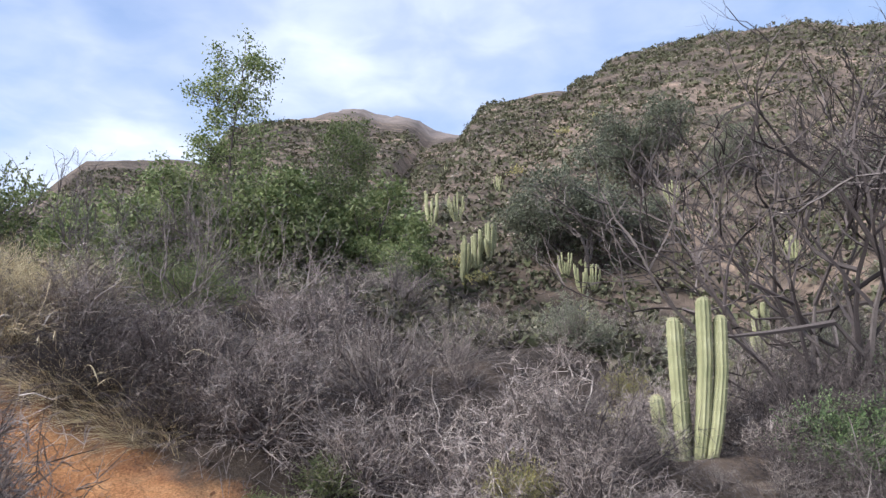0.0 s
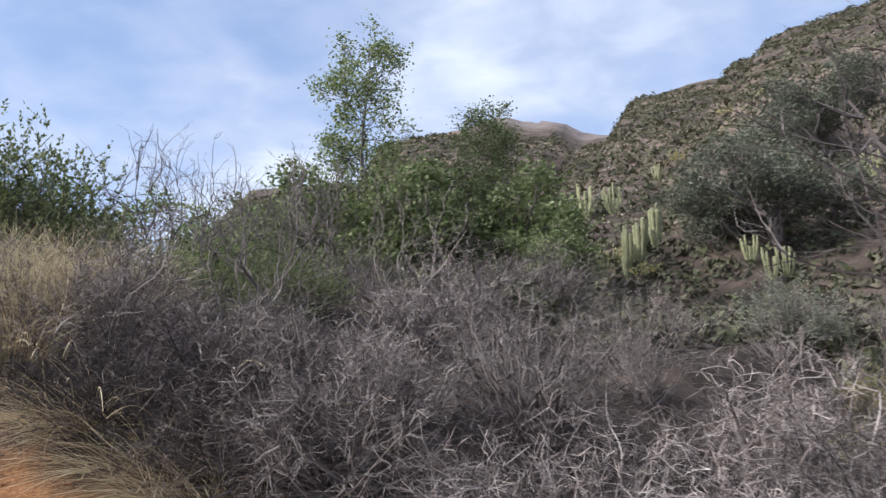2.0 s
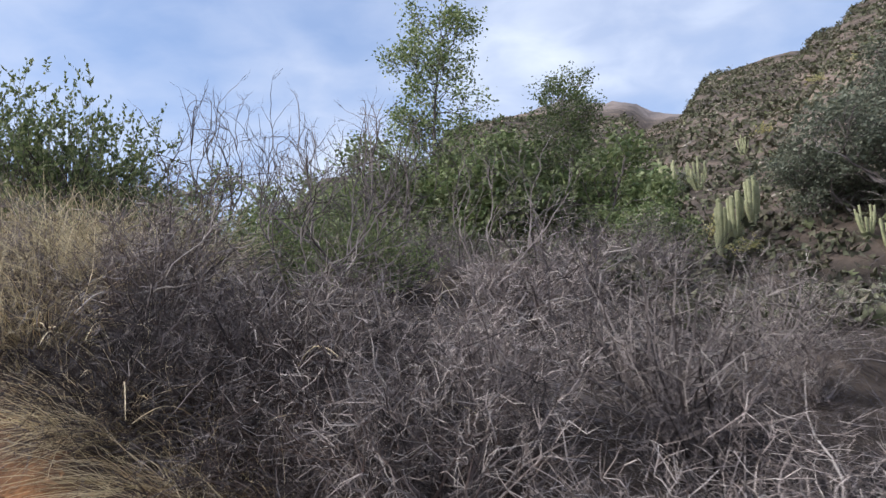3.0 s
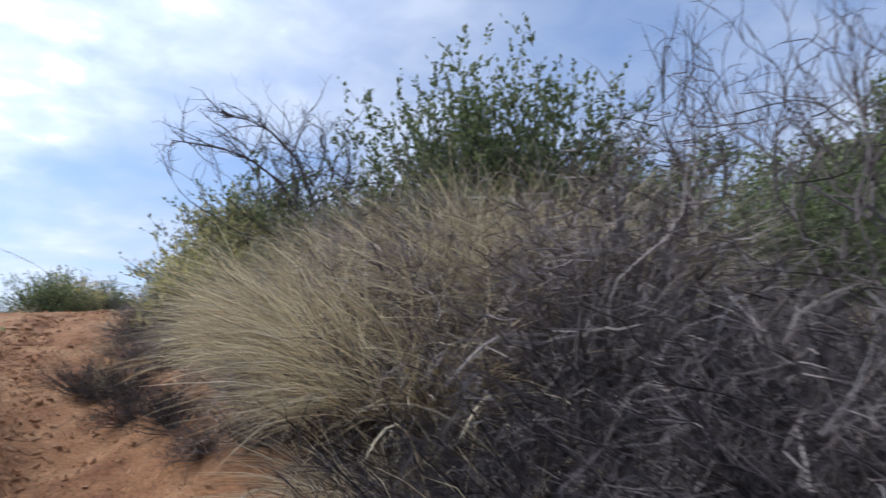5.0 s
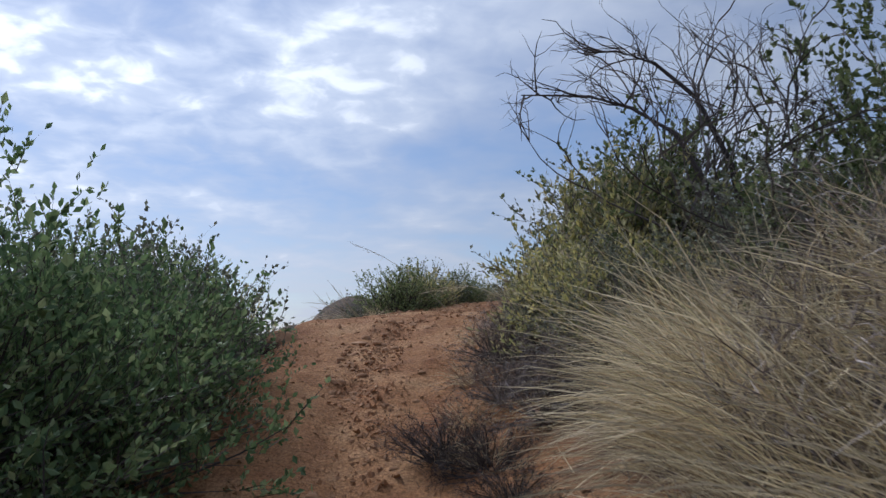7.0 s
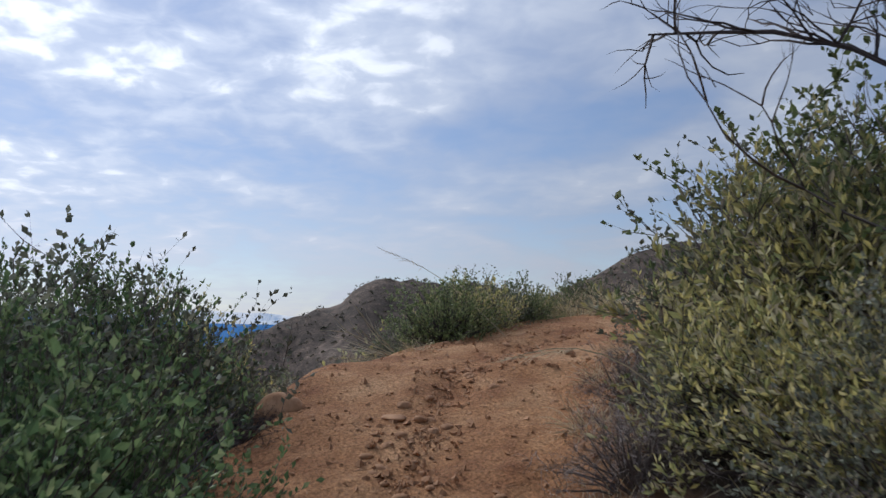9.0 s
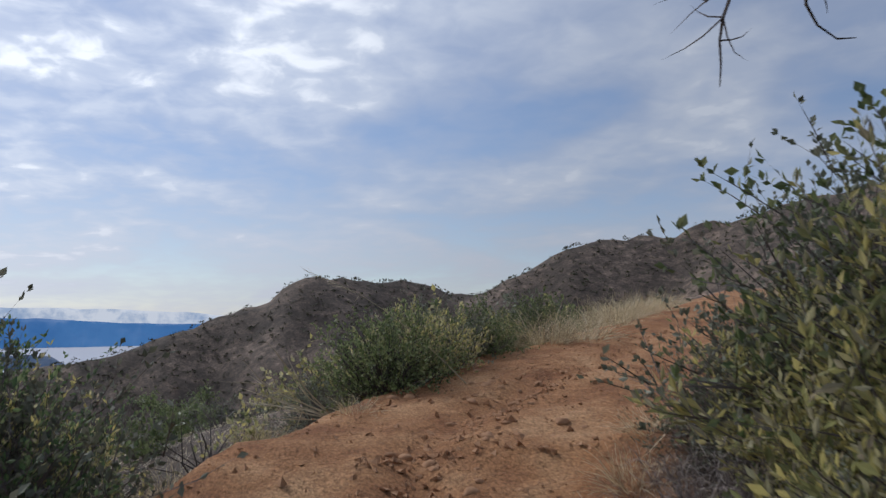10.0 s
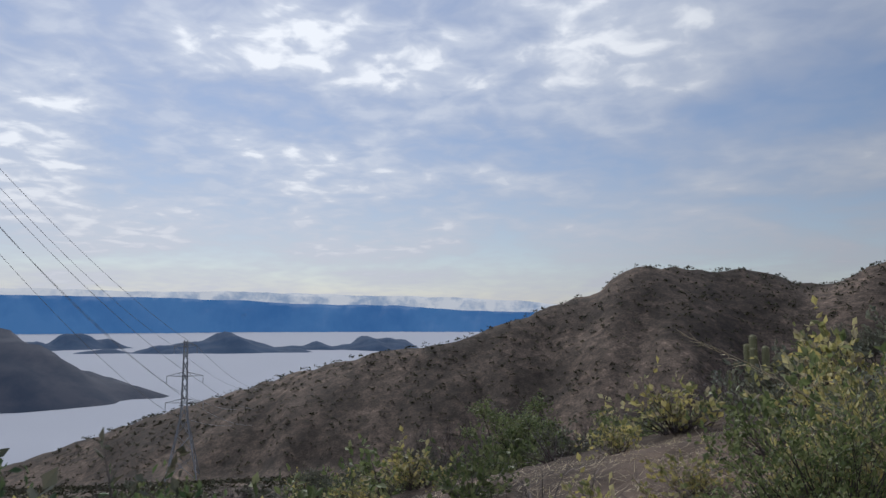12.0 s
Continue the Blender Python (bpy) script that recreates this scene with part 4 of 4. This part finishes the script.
BUSH_TREE = leafy_tree("low dense evergreen tree on the slope", 3.2, 0.4, 4, 36, 0.085, M_LEAF_TREE, 0.06, trunks=4)
put(BUSH_TREE, 4.4, 23.4, 0, 1.2)
for x, y, s, t in ((9.1, 33.7, 1.45, 80), (2.9, 24.5, 0.8, 200), (6.3, 25.0, 0.7, 300), (12.5, 31, 0.9, 20), (13.5, 24, 0.8, 140)):
    again(BUSH_TREE, x, y, t, s)
LIGHT_TREE = leafy_tree("low bright green tree on the slope", 3.0, 0.3, 4, 44, 0.09, M_LEAF, 0.06, trunks=3)
put(LIGHT_TREE, -7.6, 22, 0, 1.5)
for x, y, s, t in ((-5.6, 21.5, 1.6, 100), (-3.7, 21.5, 1.6, 220), (-2.2, 22.0, 1.5, 300), (-6.6, 23.5, 1.8, 10), (-4.6, 23.0, 1.8, 60), (-0.8, 20.0, 0.8, 50), (-9.2, 20.0, 1.1, 150), (-11, 17, 1.1, 250), (-8.4, 24.0, 1.5, 190), (-3.0, 24.0, 1.7, 20)):
    again(LIGHT_TREE, x, y, t, s)

# ---------------------------------------------------------------- cacti
CACTUS = cactus("pale green columnar cactus with four upright arms", ((-0.02, 0, 1.3, 0.062, -0.10, 0), (0.16, 0, 1.48, 0.066, 0.0, 0.0), (0.22, 0.05, 1.32, 0.06, 0.08, -0.05),
                 (0.0, 0.1, 1.28, 0.05, -0.02, 0.1), (-0.16, 0.0, 0.62, 0.06, -0.15, 0.0)))
put(CACTUS, 2.33, 7.44, 0, 1.06, 0.12)
CANDELABRA = cactus("many-armed columnar cactus on the dry slope", [(0.42 * math.cos(k * 0.8) * (0.5 + 0.1 * (k % 4)), 0.42 * math.sin(k * 0.8), 0.95 + 0.13 * (k * 5 % 7), 0.055, 0.1 * math.cos(k * 0.8), 0.1 * math.sin(k * 0.8)) for k in range(9)])
put(CANDELABRA, -0.45, 37.0, 0, 0.95)
for x, y, s, t in ((0.75, 37.3, 1.0, 100), (0.84, 100.0, 1.3, 30), (2.6, 100.0, 1.2, 200), (3.5, 45.8, 0.75, 60), (4.0, 22.2, 0.62, 150), (3.6, 22.4, 0.55, 300), (4.4, 22.6, 0.6, 240), (8.99, 29.5, 0.7, 80), (9.6, 21.0, 0.6, 10), (-37, 12.5, 1.5, 90)):
    again(CANDELABRA, x, y, t, s * 0.8)
for x, y, s in ((0.75, 26.0, 1.0), (1.25, 26.5, 1.05), (1.7, 26.2, 0.9), (5.9, 14.5, 0.7), (-36, 12.9, 1.8), (-38.5, 12.3, 1.2)):
    again(CACTUS, x, y, random.uniform(0, 360), s)

# ---------------------------------------------------------------- stones
put(rock("rounded orange boulder at the trail edge", (0.2, 0.15, 0.14), 1.0, M_STONE, "boulder"), -10.85, 6.08, 50, 0.85, -0.02)
put(rock("rounded orange boulder at the trail edge", (0.15, 0.14, 0.13), 5.0, M_STONE, "boulder"), -10.9, 5.75, 10, 0.9, -0.02)
put(rock("flat pale stone lying on the trail", (0.09, 0.06, 0.02), 3.0, M_STONE, "stone"), -10.45, 6.72, 30, 1, 0.0)
PEBBLE = [rock("small broken stone on the dirt trail", (0.035, 0.026, 0.018), 2.0 + 3 * k, M_STONE, "stone") for k in range(2)]
n_p = 0
for _ in range(200):
    f = random.random()
    i = random.choice((6, 7, 7, 8, 8, 9, 9, 10, 10, 11, 11))
    p = TRAIL[i] * (1 - f) + TRAIL[i + 1] * f
    side = TRAIL[i + 1] - TRAIL[i]
    side = np.array([side[1], -side[0]]) / math.hypot(side[0], side[1])
    o = random.gauss(0.15, 0.12) if random.random() < 0.55 else random.uniform(-0.6, 0.8)
    x, y = p[0] + side[0] * o, p[1] + side[1] * o
    k = PEBBLE[n_p % 2]
    s = random.uniform(0.3, 0.95) * (1.6 if random.random() < 0.08 else 1)
    (put if n_p < 2 else again)(k, x, y, random.uniform(0, 360), s, 0.004)
    n_p += 1

# broken rock in the worn rut and on the crest
for cx, cy, spread, n in ((-9.75, 6.55, 0.16, 10), (-9.2, 6.45, 0.14, 8), (-10.3, 6.75, 0.2, 10), (-11.4, 7.4, 0.4, 16), (-12.4, 8.2, 0.4, 16), (-12.6, 7.35, 0.25, 8), (-6.2, 5.2, 0.25, 10), (-5.3, 5.0, 0.25, 10)):
    for _ in range(n):
        again(PEBBLE[0], cx + random.gauss(0, spread), cy + random.gauss(0, spread * 0.6), random.uniform(0, 360), random.uniform(0.5, 1.5), 0.008, (random.uniform(-20, 20), random.uniform(-20, 20)))

# ---------------------------------------------------------------- dead branches and long stalks at the crest


def dead_branch():
    ob = thing("dead_branch", "pale fan of dead branches by the trail", "branch")
    s = Shape()
    for k in range(9):
        d = Vector((-0.22 + random.gauss(0, 0.12), -0.75 + random.gauss(0, 0.12), 0.32 + random.gauss(0, 0.14)))
        pts = wander((0, 0, 0.02), d, random.uniform(0.5, 0.9), 6, 0.07)
        s.tube(pts, [0.007, 0.006, 0.005, 0.004, 0.0035, 0.003, 0])
        for _ in range(3):
            q = pts[random.randint(2, 5)]
            s.tube(wander(q, d + Vector((random.gauss(0, 0.4), random.gauss(0, 0.3), random.gauss(0, 0.4))), random.uniform(0.12, 0.3), 3, 0.12), [0.003, 0.0025, 0.002, 0])
    part("twig", s, M_STALK, ob)
    return ob


put(dead_branch(), -12.86, 7.11, 0)


def long_stalk(name_label, foot, tip, sag, heads=26):
    ob = thing("grass_stalk", name_label, "grass")
    a, t = Vector(foot), Vector(tip)
    mid = [a.lerp(t, k / 8) + Vector((0, 0, sag * math.sin(math.pi * k / 8))) for k in range(9)]
    ob.location = a
    s = Shape()
    s.tube([p - a for p in mid], [0.0045, 0.0045, 0.004, 0.004, 0.0035, 0.003, 0.0028, 0.0025, 0], 4)
    part("stem", s, M_STALK, ob)
    h = Shape()
    for k in range(heads):
        p = mid[5].lerp(mid[8], k / heads) - a
        d = (mid[8] - mid[5]).normalized() + Vector((random.gauss(0, 0.35), random.gauss(0, 0.35), random.gauss(0, 0.35)))
        h.tube([p, p + d.normalized() * (0.07 if heads > 10 else 0.035)], [0.0022 if heads > 10 else 0.0012, 0])
    tagged(part("seed_head", h, M_STALK, ob), kind="stuff")


long_stalk("long dry grass stalk arching from the crest shrub", (-12.95, 8.05, height(-12.95, 8.05)), (-13.67, 6.97, 3.85), 0.12)
long_stalk("long dry grass stalk arching from the bank", (-9.2, 7.9, height(-9.2, 7.9)), (-9.35, 7.05, 2.95), 0.18)

rng_stalk = random.Random(31)
for _ in range(12):
    x, y = rng_stalk.uniform(-3.9, -1.7), rng_stalk.uniform(6.6, 7.1)
    z = height(x, y)
    long_stalk("long pale dry grass stalk arching out of the thicket", (x, y, z), (x + rng_stalk.uniform(-0.5, 0.6), y - rng_stalk.uniform(0.15, 0.5), z + rng_stalk.uniform(0.05, 0.3)), rng_stalk.uniform(0.1, 0.22), 6)

# ---------------------------------------------------------------- pylons and wires in the valley


def lattice_bar(s, a, c, r):
    s.tube([a, c], [r, r], 4)


def pylon(label, tall, base):
    ob = thing("pylon", label, "pylon", "power line")
    levels = [0, 0.16, 0.3, 0.42, 0.52, 0.61, 0.69, 0.77, 0.85, 0.93, 1.0]

    def half_at(f):
        return base * (1 - f / 0.45) + 0.9 * (f / 0.45) if f < 0.45 else 0.9 - 0.45 * (f - 0.45) / 0.55

    def corner(f, k):
        w = half_at(f)
        return Vector(((-w, w, w, -w)[k], (-w, -w, w, w)[k], f * tall))
    for k in range(4):
        s = Shape()
        s.tube([corner(f, k) for f in levels], [0.22] * len(levels), 4)
        part("leg", s, M_STEEL, ob)
    s = Shape()
    for i in range(len(levels) - 1):
        for k in range(4):
            m = (k + 1) % 4
            lattice_bar(s, corner(levels[i], k), corner(levels[i + 1], m), 0.10)
            lattice_bar(s, corner(levels[i], m), corner(levels[i + 1], k), 0.10)
    part("bracing", s, M_STEEL, ob)
    for f, w in ((0.54, 5.6), (0.735, 5.4), (0.955, 3.4)):
        s = Shape()
        z = f * tall
        for side in (-1, 1):
            end = Vector((0, side * w, z + 0.2))
            for x in (-0.6, 0.6):
                lattice_bar(s, Vector((x, 0, z)), end, 0.11)
                lattice_bar(s, Vector((x, 0, z + tall * 0.035)), end, 0.11)
            for k in (0.3, 0.6):
                lattice_bar(s, Vector((0, side * w * k, z)), Vector((0, side * w * k, z + tall * 0.035 * (1 - k))), 0.08)
        arm = part("crossarm", s, M_STEEL, ob)
        for side in (-1, 1):
            q = Shape()
            q.tube([(0, side * w, z + 0.2), (0, side * w, z - 2.2)], [0.12, 0.12], 4)
            part("insulator", q, M_STEEL, arm)
    return ob


def bearing(az, d):
    return -9.8 - d * math.sin(radians(az)), 6.36 + d * math.cos(radians(az))


PYLON_H = 42.0
px_, py_ = bearing(116.1, 258)
P1 = pylon("grey steel lattice pylon standing in the valley", PYLON_H, 4.6)
p1z = -5.0 - PYLON_H
P1.matrix_basis = pose(px_, py_, p1z, 0, 0, 20)
qx, qy = bearing(110.3, 620)
P2 = copy_thing(P1, pose(qx, qy, 3.9 - 620 * math.tan(radians(4.9)) - PYLON_H, 0, 0, 20))
tagged(P2, "grey steel lattice pylon far down the valley")


def wire(label, a, c, sag):
    s = Shape()
    a, c = Vector(a), Vector(c)
    pts = [a.lerp(c, k / 20) + Vector((0, 0, -sag * 4 * (k / 20) * (1 - k / 20))) for k in range(21)]
    s.tube([p - a for p in pts], [0.055] * 21, 3)
    ob = tagged(new("power_cable", mesh_from("power_cable", s.v, s.f, M_STEEL)), label, "cable", "power line")
    ob.location = a


for side in (-1, 1):
    for f, w in ((0.54, 5.6), (0.735, 5.4), (0.955, 3.4)):
        top = P1.matrix_basis @ Vector((0, side * w, f * PYLON_H - (2.2 if f < 0.9 else 0)))
        low = P2.matrix_basis @ Vector((0, side * w, f * PYLON_H - (2.2 if f < 0.9 else 0)))
        wire("thin power cable between two pylons", top, low, 8)
        ux, uy = bearing(140, 120)
        wire("thin power cable climbing to the ridge", top, (ux + side * 4, uy + side * 3, 36 + f * 16), 5)

# ---------------------------------------------------------------- fine litter and grit


def litter(name, label, n, area, mat, length, seed):
    """Dead twigs lying on the ground."""
    rng = np.random.default_rng(seed)
    xs, ys = area(rng, n)
    soil = land(xs, ys)[1]
    keep = soil < 0.35
    xs, ys = xs[keep], ys[keep]
    a = rng.uniform(0, 2 * math.pi, len(xs))
    ln = length * rng.uniform(0.4, 1.3, len(xs))
    ex, ey = xs + np.cos(a) * ln, ys + np.sin(a) * ln
    z0, z1 = land(xs, ys)[0] + rng.uniform(0.0, 0.05, len(xs)), land(ex, ey)[0] + rng.uniform(0.0, 0.12, len(xs))
    wx, wy = -np.sin(a) * 0.004, np.cos(a) * 0.004
    v = np.stack([np.stack([xs - wx, ys - wy, z0], 1), np.stack([xs + wx, ys + wy, z0], 1), np.stack([ex, ey, z1], 1)], 1).reshape(-1, 3)
    k = np.arange(len(xs)) * 3
    tagged(new(name, mesh_from(name, v.tolist(), np.stack([k, k + 1, k + 2], 1).tolist(), mat)), label, "litter", kind="stuff")


litter("twig_litter", "dead grey twigs scattered over the bank", 30000, lambda r, n: (r.uniform(-4, 9, n), r.uniform(3.5, 17, n)), M_TWIG_DARK, 0.35, 3)
litter("straw_litter", "flattened straw on the trail verges", 16000, lambda r, n: (r.uniform(-22, -2, n), r.uniform(4, 15, n)), M_STRAW, 0.28, 4)


def grit():
    """Loose clods and grit on the trail, thickest along its worn middle."""
    rng = np.random.default_rng(9)
    n = 7000
    i = rng.choice([5, 6, 7, 8, 9, 10, 11, 12], n, p=[0.06, 0.09, 0.15, 0.15, 0.14, 0.16, 0.15, 0.10])
    f = rng.random(n)
    p = TRAIL[i] * (1 - f[:, None]) + TRAIL[i + 1] * f[:, None]
    d = TRAIL[i + 1] - TRAIL[i]
    ll = np.hypot(d[:, 0], d[:, 1])
    o = np.where(rng.random(n) < 0.45, rng.normal(0.14, 0.11, n), rng.uniform(-0.9, 1.2, n))
    x, y = p[:, 0] + d[:, 1] / ll * o, p[:, 1] - d[:, 0] / ll * o
    z = land(x, y)[0]
    s = 0.005 + 0.02 * rng.random(n) ** 3
    c = np.stack([x, y, z], 1)[:, None, :]
    off = rng.normal(size=(n, 5, 3)) * 0.35 + np.array([(1, 0, 0), (-0.5, 0.9, 0), (-0.5, -0.9, 0), (0.1, 0.1, 0.8), (0, 0, -0.6)])
    v = (c + off * s[:, None, None]).reshape(-1, 3)
    k = np.arange(n) * 5
    f = np.concatenate([np.stack([k + a, k + q, k + e], 1) for a, q, e in ((0, 1, 3), (1, 2, 3), (2, 0, 3), (1, 0, 4), (2, 1, 4), (0, 2, 4))])
    tagged(new("grit", mesh_from("grit", v.tolist(), f.tolist(), M_STONE)), "loose orange clods and grit on the trail", "gravel", kind="stuff")


grit()

# ---------------------------------------------------------------- bushes on the slopes
for az, d, k, s in ((91.5, 22, LIGHT_TREE, 0.95), (95, 24, BARE_SMALL, 1.4), (97, 27, BARE_SMALL, 1.5), (84, 34, LIGHT_TREE, 1.3), (80, 36, LIGHT_TREE, 1.4), (77, 42, BUSH_TREE, 1.5), (88, 40, BARE_SMALL, 1.8), (73, 30, LIGHT_TREE, 0.9), (99, 33, BUSH_TREE, 1.0), (94, 36, BUSH_TREE, 1.1), (106, 34, BUSH_TREE, 0.8),
                    (103, 20, BUSH_TREE, 0.45), (110, 26, BUSH_TREE, 0.5), (99, 16, BARE_SMALL, 0.7), (124, 14, BUSH_TREE, 0.45), (70, 24, BUSH_TREE, 0.5)):
    again(k, *bearing(az, d), random.uniform(0, 360), s)
for _ in range(60):
    x, y = bearing(random.uniform(72, 128), random.uniform(9, 28))
    if along(TRAIL, np.array([x]), np.array([y]))[0][0] > 2.2:
        lay(random.choice(SLOPE), x, y, random.uniform(0.45, 0.8), random.uniform(0.8, 1.2))
n_s = 0
while n_s < 150:
    a, d = radians(random.uniform(62, 132)), 7 + 75 * random.random() ** 1.4
    x, y = -9.8 - d * math.sin(a), 6.4 + d * math.cos(a)
    if along(TRAIL, np.array([x]), np.array([y]))[0][0] < 2.2 + 0.06 * d:
        continue
    lay(random.choice(SLOPE), x, y, random.uniform(0.6, 1.2) * (1 + d / 45), random.uniform(0.8, 1.2))
    n_s += 1
n_s = 0
while n_s < 80:
    a, d = radians(random.uniform(-34, 30)), 15 + 45 * random.random() ** 1.2
    x, y = -d * math.sin(a), d * math.cos(a)
    lay(random.choice(SLOPE[1:] + [SLOPE[3]]), x, y, random.uniform(0.45, 0.9) * (1 + d / 150), random.uniform(0.7, 1.1))
    n_s += 1


def scrub_cover(name, label, samples):
    """Low scrub of the far slopes, too dense to count: many small clumps of leaves."""
    rng = np.random.default_rng(5)
    xs, ys, rs = samples(rng)
    z, soil, rock_share = land(xs, ys)
    keep = (soil < 0.1) & (z > FOG_Z + 2) & (rng.random(len(xs)) > rock_share * 0.7)
    xs, ys, rs, z = xs[keep], ys[keep], rs[keep], z[keep]
    n, m = len(xs), 7
    c = np.stack([xs, ys, z], 1)[:, None, :]
    d = rng.normal(size=(n, m, 3))
    d[:, :, 2] = np.abs(d[:, :, 2]) * 0.9
    d /= np.linalg.norm(d, axis=2, keepdims=True)
    p = c + d * rs[:, None, None] * rng.uniform(0.35, 1.0, (n, m, 1)) * np.array([1, 1, 0.8])
    e1 = rng.normal(size=(n, m, 3)); e1 /= np.linalg.norm(e1, axis=2, keepdims=True)
    e2 = rng.normal(size=(n, m, 3)); e2 /= np.linalg.norm(e2, axis=2, keepdims=True)
    s = rs[:, None, None] * 0.42
    v = np.stack([p - e1 * s, p + e1 * s * 0.6 + e2 * s * 0.5, p + e2 * s, p - e2 * s * 0.7], 2).reshape(-1, 3)
    k = np.arange(n * m) * 4
    f = np.stack([k, k + 1, k + 2, k + 3], 1)
    me = mesh_from(name, v.tolist(), f.tolist(), M_SCRUB)
    tagged(new(name, me), label, "scrub", kind="stuff")


def on_north(rng):
    n = 24000
    a, d = np.radians(rng.uniform(-40, 32, n)), 13 + 210 * rng.random(n) ** 1.5
    return -d * np.sin(a), d * np.cos(a), rng.uniform(0.2, 0.7, n) * (0.5 + d / 150)


def on_west(rng):
    n = 11000
    a, d = np.radians(rng.uniform(48, 135, n)), 45 + 520 * rng.random(n) ** 0.8
    return -9 - d * np.sin(a), 6 + d * np.cos(a), rng.uniform(0.4, 1.1, n) * (0.6 + d / 300)


scrub_cover("scrub", "low grey-green scrub covering the steep hillside", on_north)
scrub_cover("scrub", "low grey-brown scrub covering the valley slopes", on_west)


def hill_stones():
    """Pale stones that crop out of the steep hillside."""
    rng = np.random.default_rng(21)
    n = 2600
    a, d = np.radians(rng.uniform(-38, 12, n)), 25 + 160 * rng.random(n)
    x, y = -d * np.sin(a), d * np.cos(a)
    z = land(x, y)[0]
    s = rng.uniform(0.08, 0.26, n) * (0.5 + d / 140)
    base = np.array([(1, 0.1, 0), (0.2, 1, -0.1), (-1, 0.2, 0), (-0.1, -1, 0.1), (0.3, 0.2, 0.7), (-0.3, -0.3, 0.6), (0, 0, -0.7)])
    off = base[None] * rng.uniform(0.6, 1.3, (n, 7, 3))
    v = (np.stack([x, y, z], 1)[:, None, :] + off * s[:, None, None]).reshape(-1, 3)
    k = np.arange(n) * 7
    f = np.concatenate([np.stack([k + p, k + q, k + e], 1) for p, q, e in ((0, 1, 4), (1, 2, 5), (1, 5, 4), (2, 3, 5), (3, 0, 4), (3, 4, 5), (1, 0, 6), (2, 1, 6), (3, 2, 6), (0, 3, 6))])
    tagged(new("hill_stones", mesh_from("hill_stones", v.tolist(), f.tolist(), M_PALE)), "pale stones scattered on the dry hillside", "rock", kind="stuff")


hill_stones()
